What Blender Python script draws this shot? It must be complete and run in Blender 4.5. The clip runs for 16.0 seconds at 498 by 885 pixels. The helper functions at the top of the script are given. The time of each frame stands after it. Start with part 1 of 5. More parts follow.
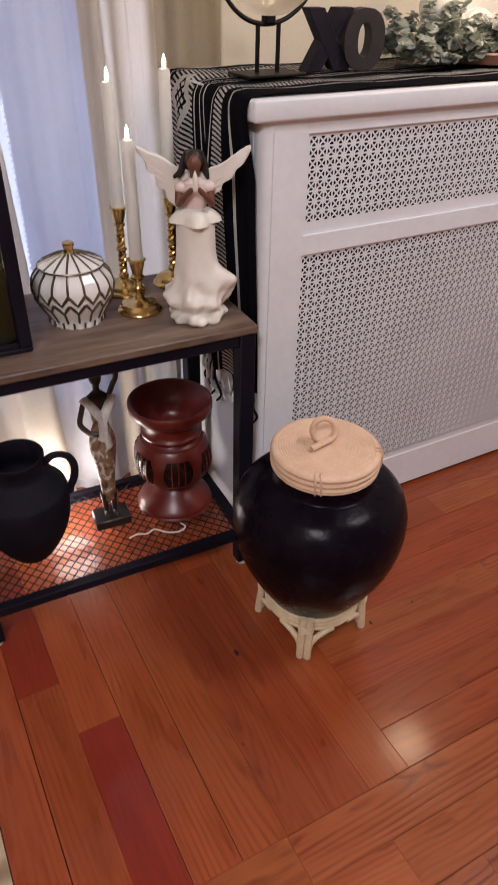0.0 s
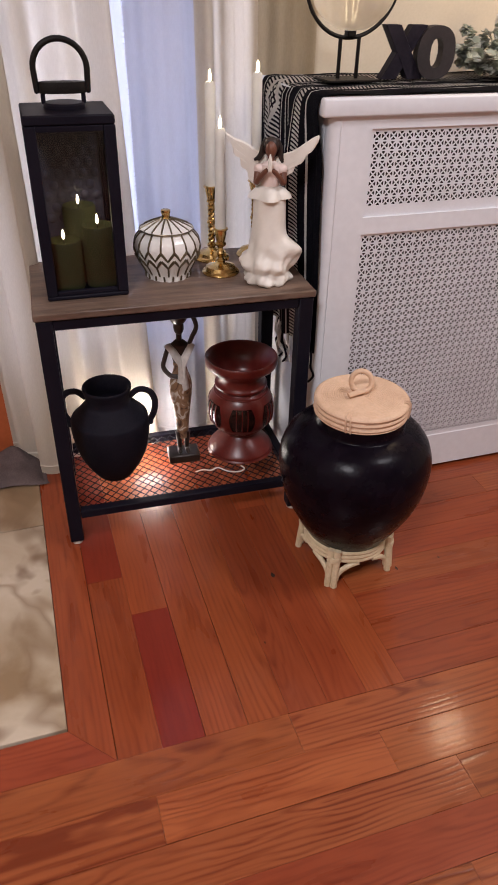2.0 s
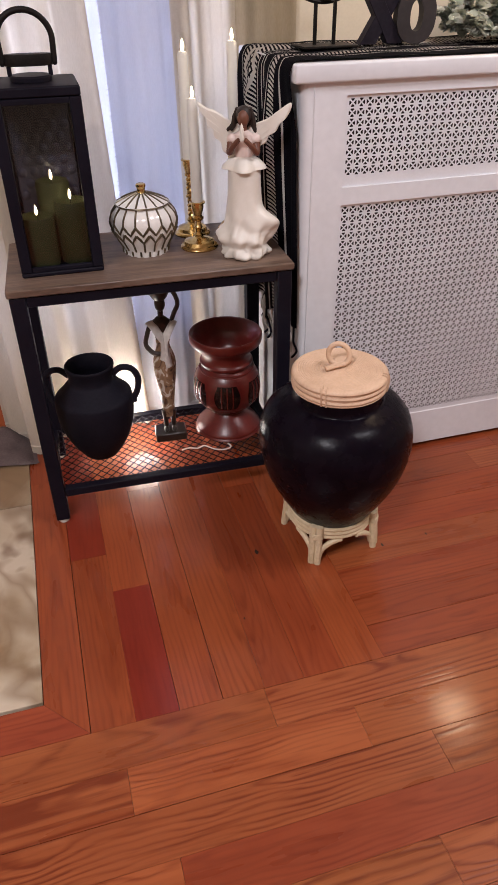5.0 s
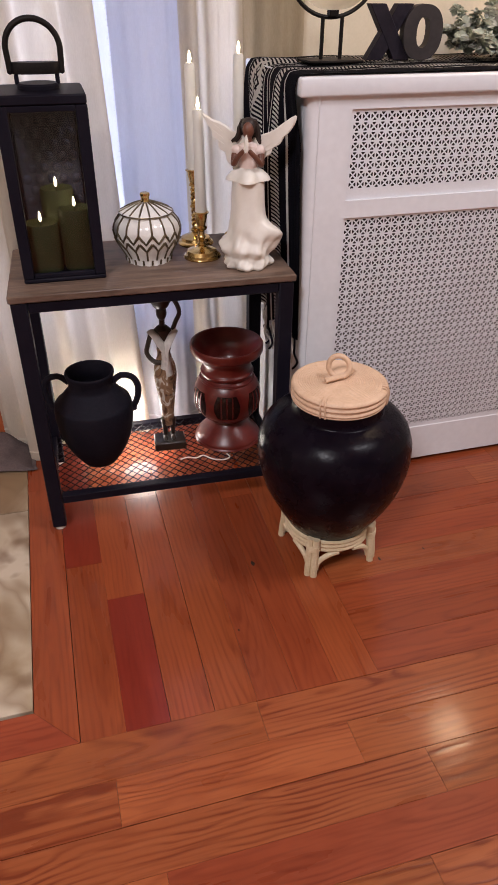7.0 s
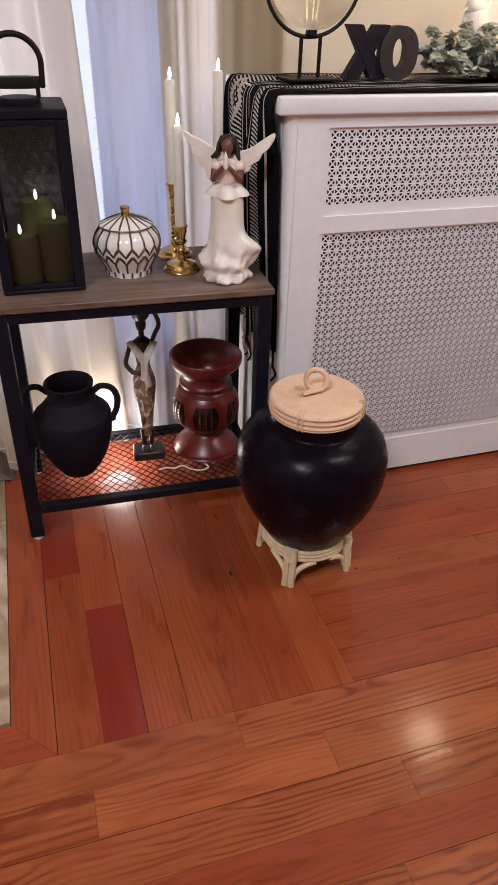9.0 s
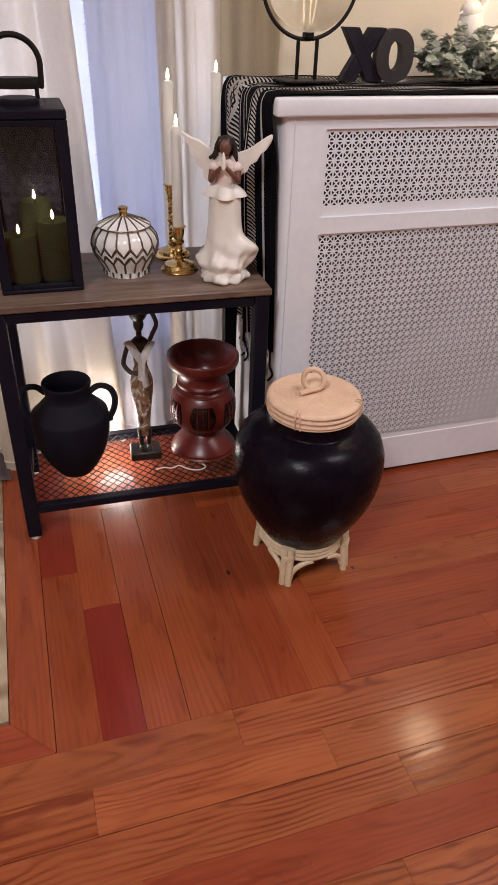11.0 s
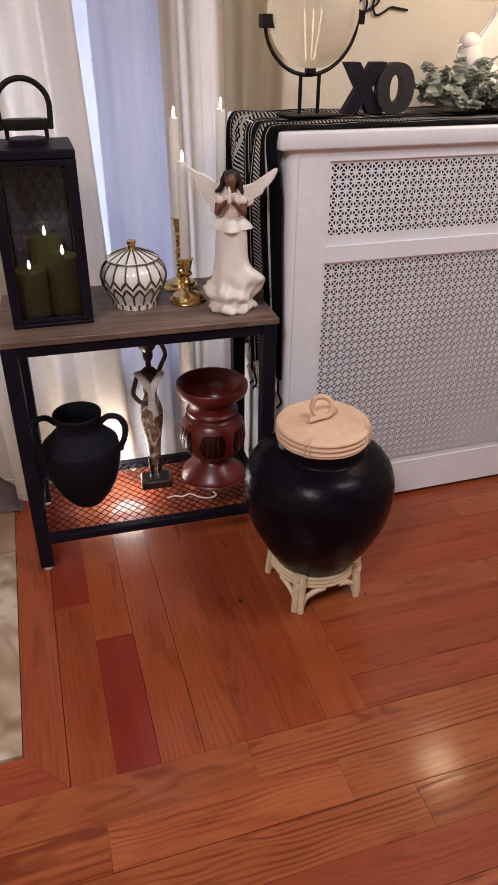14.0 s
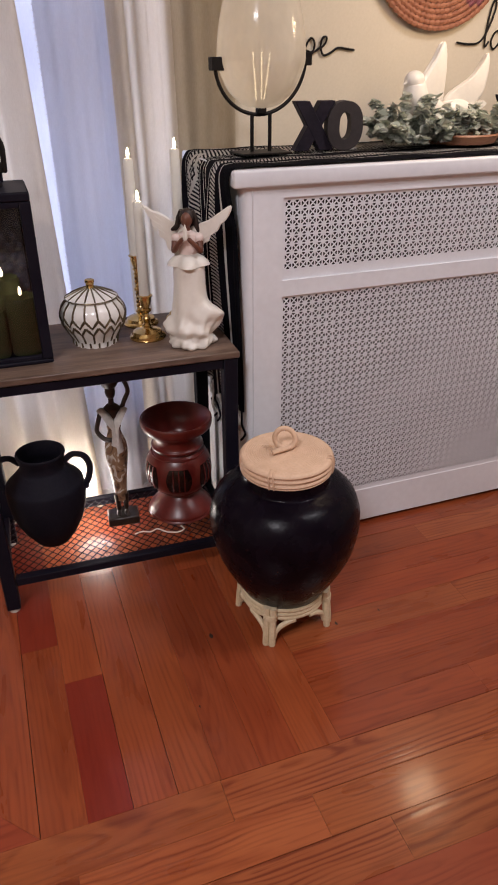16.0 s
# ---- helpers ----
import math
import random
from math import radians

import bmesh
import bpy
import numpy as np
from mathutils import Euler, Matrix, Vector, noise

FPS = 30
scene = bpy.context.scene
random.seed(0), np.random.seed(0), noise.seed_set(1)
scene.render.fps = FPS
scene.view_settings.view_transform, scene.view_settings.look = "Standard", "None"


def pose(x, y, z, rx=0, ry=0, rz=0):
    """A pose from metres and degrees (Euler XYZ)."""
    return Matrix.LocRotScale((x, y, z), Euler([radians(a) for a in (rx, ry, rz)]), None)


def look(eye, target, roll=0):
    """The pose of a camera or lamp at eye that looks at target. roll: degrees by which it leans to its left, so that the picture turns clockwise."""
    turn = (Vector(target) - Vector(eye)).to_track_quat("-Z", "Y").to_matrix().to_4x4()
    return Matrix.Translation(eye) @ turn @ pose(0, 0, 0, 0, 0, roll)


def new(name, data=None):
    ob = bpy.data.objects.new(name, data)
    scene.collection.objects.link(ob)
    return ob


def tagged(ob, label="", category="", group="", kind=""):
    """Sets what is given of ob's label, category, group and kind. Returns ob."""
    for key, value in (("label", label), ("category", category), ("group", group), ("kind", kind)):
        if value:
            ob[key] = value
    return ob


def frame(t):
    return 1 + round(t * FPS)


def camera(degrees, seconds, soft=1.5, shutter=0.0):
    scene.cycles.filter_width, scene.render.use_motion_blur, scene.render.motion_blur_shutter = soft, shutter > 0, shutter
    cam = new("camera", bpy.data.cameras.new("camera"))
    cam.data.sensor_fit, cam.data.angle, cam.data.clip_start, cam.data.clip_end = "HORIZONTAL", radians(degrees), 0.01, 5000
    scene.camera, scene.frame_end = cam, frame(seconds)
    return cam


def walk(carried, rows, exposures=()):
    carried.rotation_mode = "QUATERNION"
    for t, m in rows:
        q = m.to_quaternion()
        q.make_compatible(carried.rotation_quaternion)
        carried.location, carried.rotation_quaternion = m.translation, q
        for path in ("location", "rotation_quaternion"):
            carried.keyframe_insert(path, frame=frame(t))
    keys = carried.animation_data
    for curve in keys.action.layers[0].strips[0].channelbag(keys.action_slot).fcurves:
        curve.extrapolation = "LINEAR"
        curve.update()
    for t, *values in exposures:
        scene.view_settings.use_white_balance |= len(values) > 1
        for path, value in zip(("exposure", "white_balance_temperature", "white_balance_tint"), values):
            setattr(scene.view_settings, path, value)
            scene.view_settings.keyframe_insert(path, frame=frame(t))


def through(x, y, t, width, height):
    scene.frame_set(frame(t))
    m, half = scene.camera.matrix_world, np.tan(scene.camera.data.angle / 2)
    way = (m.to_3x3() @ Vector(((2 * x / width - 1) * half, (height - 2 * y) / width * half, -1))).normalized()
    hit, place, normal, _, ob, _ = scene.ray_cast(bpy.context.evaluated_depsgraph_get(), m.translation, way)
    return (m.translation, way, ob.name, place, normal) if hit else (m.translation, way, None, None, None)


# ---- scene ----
cam = camera(39.4, 16.0, 1.5, 0.5)
PATH = [
    (0, (0.399, 0.293, 1.168), (1.194, 1.726, 0.022), 1.2),
    (0.5, (0.391, 0.215, 1.141), (1.152, 1.66, -0.013), 2.8),
    (1, (0.312, 0.12, 1.168), (1.049, 1.633, 0.088), 2.0),
    (1.5, (0.303, 0.049, 1.184), (1.02, 1.576, 0.111), 1.9),
    (2, (0.394, -0.007, 1.168), (0.92, 1.572, 0.06), 1.2),
    (2.5, (0.447, -0.025, 1.143), (0.923, 1.578, 0.046), 2.2),
    (3, (0.475, -0.038, 1.118), (0.926, 1.499, -0.08), -0.1),
    (3.5, (0.48, -0.049, 1.137), (0.91, 1.543, 0.004), -1.3),
    (4, (0.484, -0.044, 1.137), (0.926, 1.54, -0.001), -0.8),
    (4.2, (0.486, -0.039, 1.135), (0.933, 1.54, -0.007), -1.0),
    (6.3, (0.488, -0.043, 1.156), (0.94, 1.556, 0.042), 0.3),
    (6.5, (0.493, -0.049, 1.146), (0.939, 1.558, 0.042), 0.3),
    (7, (0.495, -0.04, 1.136), (0.948, 1.56, 0.025), 0.4),
    (7.5, (0.491, -0.036, 1.15), (0.995, 1.545, 0.034), 1.5),
    (8, (0.49, -0.041, 1.151), (1.052, 1.544, 0.068), 2.0),
    (8.5, (0.491, -0.036, 1.147), (1.026, 1.544, 0.043), 2.1),
    (8.7, (0.496, -0.042, 1.157), (1.007, 1.549, 0.057), 1.7),
    (11, (0.485, -0.053, 1.154), (1.015, 1.538, 0.063), 2.0),
    (11.5, (0.483, -0.054, 1.154), (1.01, 1.546, 0.077), 1.9),
    (12, (0.486, -0.053, 1.156), (1.033, 1.551, 0.093), 1.6),
    (12.5, (0.484, -0.051, 1.156), (1.019, 1.551, 0.085), 1.8),
    (13, (0.489, -0.053, 1.158), (1.025, 1.554, 0.094), 1.5),
    (13.5, (0.489, -0.057, 1.168), (1.001, 1.587, 0.152), 0.3),
    (14, (0.485, -0.054, 1.166), (0.997, 1.58, 0.132), 0.5),
    (14.5, (0.491, -0.053, 1.175), (1.034, 1.584, 0.162), 0.5),
    (15, (0.501, -0.051, 1.171), (1.073, 1.579, 0.164), -0.1),
    (15.5, (0.503, -0.053, 1.174), (1.072, 1.583, 0.173), -0.1),
    (16, (0.506, -0.055, 1.182), (1.102, 1.589, 0.212), -0.3),
]
walk(cam, [(t, look(eye, target, roll)) for t, eye, target, roll in PATH], [(0.0, -0.18), (1.5, -0.13), (3.0, -0.02), (7.0, -0.01), (8.5, -0.08), (11.0, -0.09), (13.5, -0.12), (16.0, -0.28)])

# ---- light ----
world = bpy.data.worlds.new("dusk")
scene.world = world
world.use_nodes = True
world.node_tree.nodes["Background"].inputs["Color"].default_value = (0.20, 0.24, 0.42, 1)
world.node_tree.nodes["Background"].inputs["Strength"].default_value = 0.25
scene.view_settings.exposure = 0.0


def lamp(name, kind, m, watts, colour, size):
    data = bpy.data.lights.new(name, kind)
    data.energy, data.color = watts, colour
    if kind == "AREA":
        data.shape, data.size, data.size_y = "RECTANGLE", size[0], size[1]
    else:
        data.shadow_soft_size = size
    ob = new(name, data)
    ob.matrix_world = m
    return ob


WARM = (1.0, 0.74, 0.48)
lamp("corner_light", "POINT", pose(1.736, 1.360, 1.379), 6.5, WARM, 0.07)
for lx, ly, watts, size in ((-0.30, -0.45, 58.0, 0.40), (2.00, 0.34, 30.0, 0.50)):
    lamp("ceiling_light", "AREA", look((lx, ly, 2.44), (lx, ly, 0)), watts, (0.980, 0.945, 1.0), (size, size))
lamp("window_light", "AREA", look((0.66, 1.95, 1.05), (0.66, 0, 1.05)), 15.0, (0.64, 0.69, 1.0), (0.62, 1.5))
lamp("uplight_glow", "POINT", pose(0.640, 1.625, 0.095), 3.6, (1.0, 0.91, 0.86), 0.06)
spot = lamp("uplight_bulb", "SPOT", look((0.584, 1.674, 0.052), (0.607, 1.752, 0.215)), 5.0, (1.0, 0.90, 0.84), 0.018)
spot.data.spot_size, spot.data.spot_blend = radians(172), 1.0


# ---- materials ----
def nodes_of(name):
    m = bpy.data.materials.new(name)
    m.use_nodes = True
    t = m.node_tree
    return m, t, t.nodes, t.links, t.nodes["Principled BSDF"]


def add(nodes, kind, **values):
    n = nodes.new(kind)
    for k, v in values.items():
        n.inputs[k].default_value = v
    return n


def mixer(nodes, links, fac, a, b, blend="MIX"):
    n = nodes.new("ShaderNodeMix")
    n.data_type, n.blend_type = "RGBA", blend
    for socket, v in ((n.inputs[0], fac), (n.inputs[6], a), (n.inputs[7], b)):
        if hasattr(v, "links"):
            links.new(v, socket)
        else:
            socket.default_value = v if isinstance(v, float) else (*v[:3], 1)
    return n.outputs[2]


def sums(nodes, links, op, a, b=0.0):
    n = nodes.new("ShaderNodeMath")
    n.operation = op
    for i, v in enumerate((a, b)):
        if hasattr(v, "links"):
            links.new(v, n.inputs[i])
        else:
            n.inputs[i].default_value = v
    return n.outputs[0]


def ramp(nodes, links, fac, stops):
    n = nodes.new("ShaderNodeValToRGB")
    n.color_ramp.elements[0].position, n.color_ramp.elements[1].position = stops[0][0], stops[-1][0]
    n.color_ramp.elements[0].color, n.color_ramp.elements[1].color = (*stops[0][1], 1), (*stops[-1][1], 1)
    for p, c in stops[1:-1]:
        n.color_ramp.elements.new(p).color = (*c, 1)
    links.new(fac, n.inputs[0])
    return n.outputs[0]


def surf(name, a, b, rough=0.5, metal=0.0, scale=8.0, fine=90.0, bump=0.15, depth=0.002, coat=0.0, stretch=(1, 1, 1), through=0.0, glow=0.0):
    """A surface between two colours, with broad stains, fine grain and relief."""
    m, t, nodes, links, bsdf = nodes_of(name)
    tc = nodes.new("ShaderNodeTexCoord")
    mp = add(nodes, "ShaderNodeMapping", Scale=stretch)
    links.new(tc.outputs["Object"], mp.inputs[0])
    n1 = add(nodes, "ShaderNodeTexNoise", Scale=scale, Detail=4.0, Roughness=0.6)
    n2 = add(nodes, "ShaderNodeTexNoise", Scale=fine, Detail=3.0)
    links.new(mp.outputs[0], n1.inputs["Vector"])
    links.new(mp.outputs[0], n2.inputs["Vector"])
    mixed = sums(nodes, links, "ADD", sums(nodes, links, "MULTIPLY", n1.outputs[0], 0.65), sums(nodes, links, "MULTIPLY", n2.outputs[0], 0.35))
    colour = ramp(nodes, links, mixed, [(0.36, a), (0.64, b)])
    links.new(colour, bsdf.inputs["Base Color"])
    bsdf.inputs["Metallic"].default_value = metal
    bsdf.inputs["Coat Weight"].default_value = coat
    bsdf.inputs["Coat Roughness"].default_value = 0.12
    r = sums(nodes, links, "ADD", sums(nodes, links, "MULTIPLY", n1.outputs[0], 0.16), rough - 0.08)
    links.new(r, bsdf.inputs["Roughness"])
    bp = add(nodes, "ShaderNodeBump", Strength=bump, Distance=depth)
    links.new(n2.outputs[0], bp.inputs["Height"])
    links.new(bp.outputs[0], bsdf.inputs["Normal"])
    if glow:
        bsdf.inputs["Emission Color"].default_value = (*b, 1)
        bsdf.inputs["Emission Strength"].default_value = glow
    if through:
        tr = nodes.new("ShaderNodeBsdfTranslucent")
        links.new(colour, tr.inputs[0])
        mx = nodes.new("ShaderNodeMixShader")
        mx.inputs[0].default_value = through
        links.new(bsdf.outputs[0], mx.inputs[1])
        links.new(tr.outputs[0], mx.inputs[2])
        links.new(mx.outputs[0], nodes["Material Output"].inputs[0])
    return m


def oak(name, dark, light, grain=1.0, rough=0.30, tight=100.0):
    """Varnished strip oak cut from a log: growth rings met at a slant give long streaks and cathedrals; every board is another cut."""
    m, t, nodes, links, bsdf = nodes_of(name)
    tc, info = nodes.new("ShaderNodeTexCoord"), nodes.new("ShaderNodeObjectInfo")
    rnd = [sums(nodes, links, "FRACT", sums(nodes, links, "MULTIPLY", info.outputs["Random"], k)) for k in (1.0, 17.3, 57.7, 131.9)]
    off = nodes.new("ShaderNodeCombineXYZ")
    for i, k in enumerate((37.0, 91.0, 53.0)):
        links.new(sums(nodes, links, "MULTIPLY", info.outputs["Random"], k), off.inputs[i])
    va = nodes.new("ShaderNodeVectorMath")
    links.new(tc.outputs["Object"], va.inputs[0])
    links.new(off.outputs[0], va.inputs[1])
    m1 = add(nodes, "ShaderNodeMapping", Scale=(2.6, 17.0, 10.0))
    m2 = add(nodes, "ShaderNodeMapping", Scale=(9.0, 150.0, 60.0))
    m3 = add(nodes, "ShaderNodeMapping", Scale=(4.5, 16.0, 4.0))
    for mp in (m1, m2, m3):
        links.new(va.outputs[0], mp.inputs[0])
    broad = add(nodes, "ShaderNodeTexNoise", Scale=1.0, Detail=4.0, Distortion=0.6)
    pores = add(nodes, "ShaderNodeTexNoise", Scale=1.0, Detail=2.0)
    field = add(nodes, "ShaderNodeTexNoise", Scale=1.0, Detail=2.5)
    links.new(m1.outputs[0], broad.inputs["Vector"])
    links.new(m2.outputs[0], pores.inputs["Vector"])
    links.new(m3.outputs[0], field.inputs["Vector"])
    xyz = nodes.new("ShaderNodeSeparateXYZ")
    links.new(tc.outputs["Object"], xyz.inputs[0])

    def mul(a, b):
        return sums(nodes, links, "MULTIPLY", a, b)

    def plus(a, b):
        return sums(nodes, links, "ADD", a, b)

    wob = plus(mul(field.outputs[0], 0.046), -0.023)
    across = plus(plus(xyz.outputs[1], mul(plus(rnd[1], -0.5), 0.075)), mul(wob, 0.55))
    depth = plus(plus(mul(xyz.outputs[0], plus(mul(rnd[2], 0.075), 0.018)), mul(plus(rnd[3], -0.5), 0.05)), wob)
    radius = sums(nodes, links, "SQRT", plus(mul(across, across), mul(depth, depth)))
    saw = sums(nodes, links, "FRACT", mul(radius, tight))
    rings = ramp(nodes, links, saw, [(0.0, (0.75, 0.75, 0.75)), (0.16, (0.12, 0.12, 0.12)), (0.55, (0.0, 0.0, 0.0)), (0.92, (1, 1, 1)), (1.0, (0.8, 0.8, 0.8))])
    patch = ramp(nodes, links, field.outputs[0], [(0.30, (0.12, 0.12, 0.12)), (0.66, (1, 1, 1))])
    rings = mul(mul(rings, patch), plus(mul(pores.outputs[0], 1.5), 0.15))
    c = ramp(nodes, links, broad.outputs[0], [(0.28, dark), (0.72, light)])
    c = mixer(nodes, links, sums(nodes, links, "MINIMUM", mul(rings, 0.64 * grain), 0.9), c, tuple(v * k for v, k in zip(dark, (0.60, 0.44, 0.44))))
    c = mixer(nodes, links, mul(ramp(nodes, links, pores.outputs[0], [(0.52, (0, 0, 0)), (0.70, (1, 1, 1))]), 0.17 + 0.12 * grain), c, tuple(v * k for v, k in zip(dark, (0.58, 0.44, 0.44))))
    hs = nodes.new("ShaderNodeHueSaturation")
    links.new(plus(mul(rnd[3], 0.16), 0.92), hs.inputs["Value"])
    links.new(plus(mul(rnd[2], 0.005), 0.4965), hs.inputs["Hue"])
    links.new(c, hs.inputs["Color"])
    links.new(hs.outputs[0], bsdf.inputs["Base Color"])
    links.new(plus(mul(broad.outputs[0], 0.2), rough - 0.1), bsdf.inputs["Roughness"])
    bsdf.inputs["Specular IOR Level"].default_value = 0.26
    bsdf.inputs["Coat Weight"].default_value = 0.32
    bsdf.inputs["Coat Roughness"].default_value = 0.12
    bp = add(nodes, "ShaderNodeBump", Strength=0.15 + 0.04 * grain, Distance=0.0010)
    links.new(sums(nodes, links, "SUBTRACT", mul(pores.outputs[0], 0.25), mul(rings, 0.35 * grain)), bp.inputs["Height"])
    links.new(bp.outputs[0], bsdf.inputs["Normal"])
    links.new(bp.outputs[0], bsdf.inputs["Coat Normal"])
    return m


def marble(name):
    m, t, nodes, links, bsdf = nodes_of(name)
    tc, info = nodes.new("ShaderNodeTexCoord"), nodes.new("ShaderNodeObjectInfo")
    off = nodes.new("ShaderNodeVectorMath")
    links.new(tc.outputs["Object"], off.inputs[0])
    sc = nodes.new("ShaderNodeCombineXYZ")
    links.new(sums(nodes, links, "MULTIPLY", info.outputs["Random"], 31.0), sc.inputs[0])
    links.new(sc.outputs[0], off.inputs[1])
    cloud = add(nodes, "ShaderNodeTexNoise", Scale=4.0, Detail=6.0, Roughness=0.5, Distortion=0.5)
    vein = add(nodes, "ShaderNodeTexNoise", Scale=1.7, Detail=3.0, Roughness=0.5, Distortion=0.9)
    blot = add(nodes, "ShaderNodeTexNoise", Scale=5.0, Detail=3.0, Distortion=0.5)
    for n in (cloud, vein, blot):
        links.new(off.outputs[0], n.inputs["Vector"])
    c = ramp(nodes, links, cloud.outputs[0], [(0.34, (0.26, 0.175, 0.10)), (0.45, (0.40, 0.312, 0.215)), (0.62, (0.53, 0.445, 0.345))])
    line = sums(nodes, links, "ABSOLUTE", sums(nodes, links, "SUBTRACT", vein.outputs[0], 0.5))
    c = mixer(nodes, links, ramp(nodes, links, line, [(0.0, (0.6, 0.6, 0.6)), (0.026, (0, 0, 0))]), c, (0.20, 0.125, 0.07))
    c = mixer(nodes, links, ramp(nodes, links, blot.outputs[0], [(0.60, (0, 0, 0)), (0.68, (0.75, 0.75, 0.75))]), c, (0.14, 0.075, 0.04))
    links.new(c, bsdf.inputs["Base Color"])
    bsdf.inputs["Roughness"].default_value = 0.5
    bsdf.inputs["Specular IOR Level"].default_value = 0.3
    bp = add(nodes, "ShaderNodeBump", Strength=0.25, Distance=0.003)
    links.new(cloud.outputs[0], bp.inputs["Height"])
    links.new(bp.outputs[0], bsdf.inputs["Normal"])
    return m


def woven(name):
    """Black cotton throw with woven white bands; u across the cloth, v along it, both in metres."""
    m, t, nodes, links, bsdf = nodes_of(name)
    uv = nodes.new("ShaderNodeUVMap")
    uv.uv_map = "UVMap"
    sep = nodes.new("ShaderNodeSeparateXYZ")
    links.new(uv.outputs[0], sep.inputs[0])
    u, v = sep.outputs[0], sep.outputs[1]

    def band(a, b):
        return sums(nodes, links, "MULTIPLY", sums(nodes, links, "GREATER_THAN", u, a), sums(nodes, links, "LESS_THAN", u, b))

    def stripes(pitch, share, skew=0.0):
        s = sums(nodes, links, "ADD", v, sums(nodes, links, "MULTIPLY", u, skew))
        return sums(nodes, links, "LESS_THAN", sums(nodes, links, "FRACT", sums(nodes, links, "DIVIDE", s, pitch)), share)

    def both(a, b):
        return sums(nodes, links, "MULTIPLY", a, b)

    def either(a, b):
        return sums(nodes, links, "MAXIMUM", a, b)

    # wide back band: rungs broken by open diamonds
    tri = sums(nodes, links, "ABSOLUTE", sums(nodes, links, "SUBTRACT", sums(nodes, links, "FRACT", sums(nodes, links, "DIVIDE", v, 0.21)), 0.5))
    off = sums(nodes, links, "MULTIPLY", sums(nodes, links, "ABSOLUTE", sums(nodes, links, "SUBTRACT", u, 0.258)), 9.0)
    dia = sums(nodes, links, "LESS_THAN", sums(nodes, links, "ADD", sums(nodes, links, "MULTIPLY", tri, 1.35), off), 0.42)
    edge = both(dia, sums(nodes, links, "GREATER_THAN", sums(nodes, links, "ADD", sums(nodes, links, "MULTIPLY", tri, 1.35), off), 0.27))
    dots = both(dia, either(edge, both(stripes(0.018, 0.6, 0.7), stripes(0.018, 0.6, -0.7))))
    rungs = both(stripes(0.0095, 0.5, 0.25), sums(nodes, links, "SUBTRACT", 1.0, dia))
    white = both(band(0.208, 0.310), either(rungs, dots))
    white = either(white, both(band(0.084, 0.112), stripes(0.0085, 0.55, 0.3)))
    for a, b in ((0.060, 0.0645), (0.1175, 0.1205), (0.160, 0.1645), (0.176, 0.179), (0.196, 0.2005), (0.322, 0.3255)):
        white = either(white, band(a, b))
    yarn = add(nodes, "ShaderNodeTexNoise", Scale=420.0, Detail=2.0)
    wear = add(nodes, "ShaderNodeTexNoise", Scale=14.0, Detail=3.0)
    links.new(uv.outputs[0], yarn.inputs["Vector"])
    links.new(uv.outputs[0], wear.inputs["Vector"])
    black = ramp(nodes, links, yarn.outputs[0], [(0.3, (0.004, 0.004, 0.007)), (0.7, (0.014, 0.013, 0.020))])
    pale = ramp(nodes, links, wear.outputs[0], [(0.3, (0.60, 0.57, 0.54)), (0.7, (0.80, 0.77, 0.73))])
    links.new(mixer(nodes, links, white, black, pale), bsdf.inputs["Base Color"])
    bsdf.inputs["Roughness"].default_value = 0.95
    bsdf.inputs["Specular IOR Level"].default_value = 0.1
    bp = add(nodes, "ShaderNodeBump", Strength=0.5, Distance=0.0015)
    links.new(sums(nodes, links, "ADD", yarn.outputs[0], sums(nodes, links, "MULTIPLY", white, 0.8)), bp.inputs["Height"])
    links.new(bp.outputs[0], bsdf.inputs["Normal"])
    return m


def glazing(name, tint, rough=0.02, clear=0.85):
    """Thin glass: mostly clear, with a gloss that grows at grazing angles."""
    m, t, nodes, links, bsdf = nodes_of(name)
    tr, gl, fr, mx = nodes.new("ShaderNodeBsdfTransparent"), nodes.new("ShaderNodeBsdfGlossy"), nodes.new("ShaderNodeLayerWeight"), nodes.new("ShaderNodeMixShader")
    tr.inputs[0].default_value = (*tint, 1)
    gl.inputs["Roughness"].default_value = rough
    links.new(sums(nodes, links, "ADD", sums(nodes, links, "MULTIPLY", sums(nodes, links, "POWER", fr.outputs["Facing"], 3.0), 0.45), 0.035), mx.inputs[0])
    links.new(tr.outputs[0], mx.inputs[1])
    links.new(gl.outputs[0], mx.inputs[2])
    links.new(mx.outputs[0], nodes["Material Output"].inputs[0])
    return m


def frosted(name):
    """Cloudy white glass that lets soft light through."""
    m, t, nodes, links, bsdf = nodes_of(name)
    bsdf.inputs["Base Color"].default_value = (0.72, 0.66, 0.55, 1)
    bsdf.inputs["Roughness"].default_value = 0.12
    tl, tp = nodes.new("ShaderNodeBsdfTranslucent"), nodes.new("ShaderNodeBsdfTransparent")
    tl.inputs[0].default_value = (0.80, 0.74, 0.62, 1)
    cloud = add(nodes, "ShaderNodeTexNoise", Scale=9.0, Detail=3.0)
    a, b = nodes.new("ShaderNodeMixShader"), nodes.new("ShaderNodeMixShader")
    a.inputs[0].default_value = 0.5
    links.new(bsdf.outputs[0], a.inputs[1])
    links.new(tl.outputs[0], a.inputs[2])
    links.new(sums(nodes, links, "ADD", sums(nodes, links, "MULTIPLY", cloud.outputs[0], 0.2), 0.74), b.inputs[0])
    links.new(tp.outputs[0], b.inputs[1])
    links.new(a.outputs[0], b.inputs[2])
    links.new(b.outputs[0], nodes["Material Output"].inputs[0])
    return m


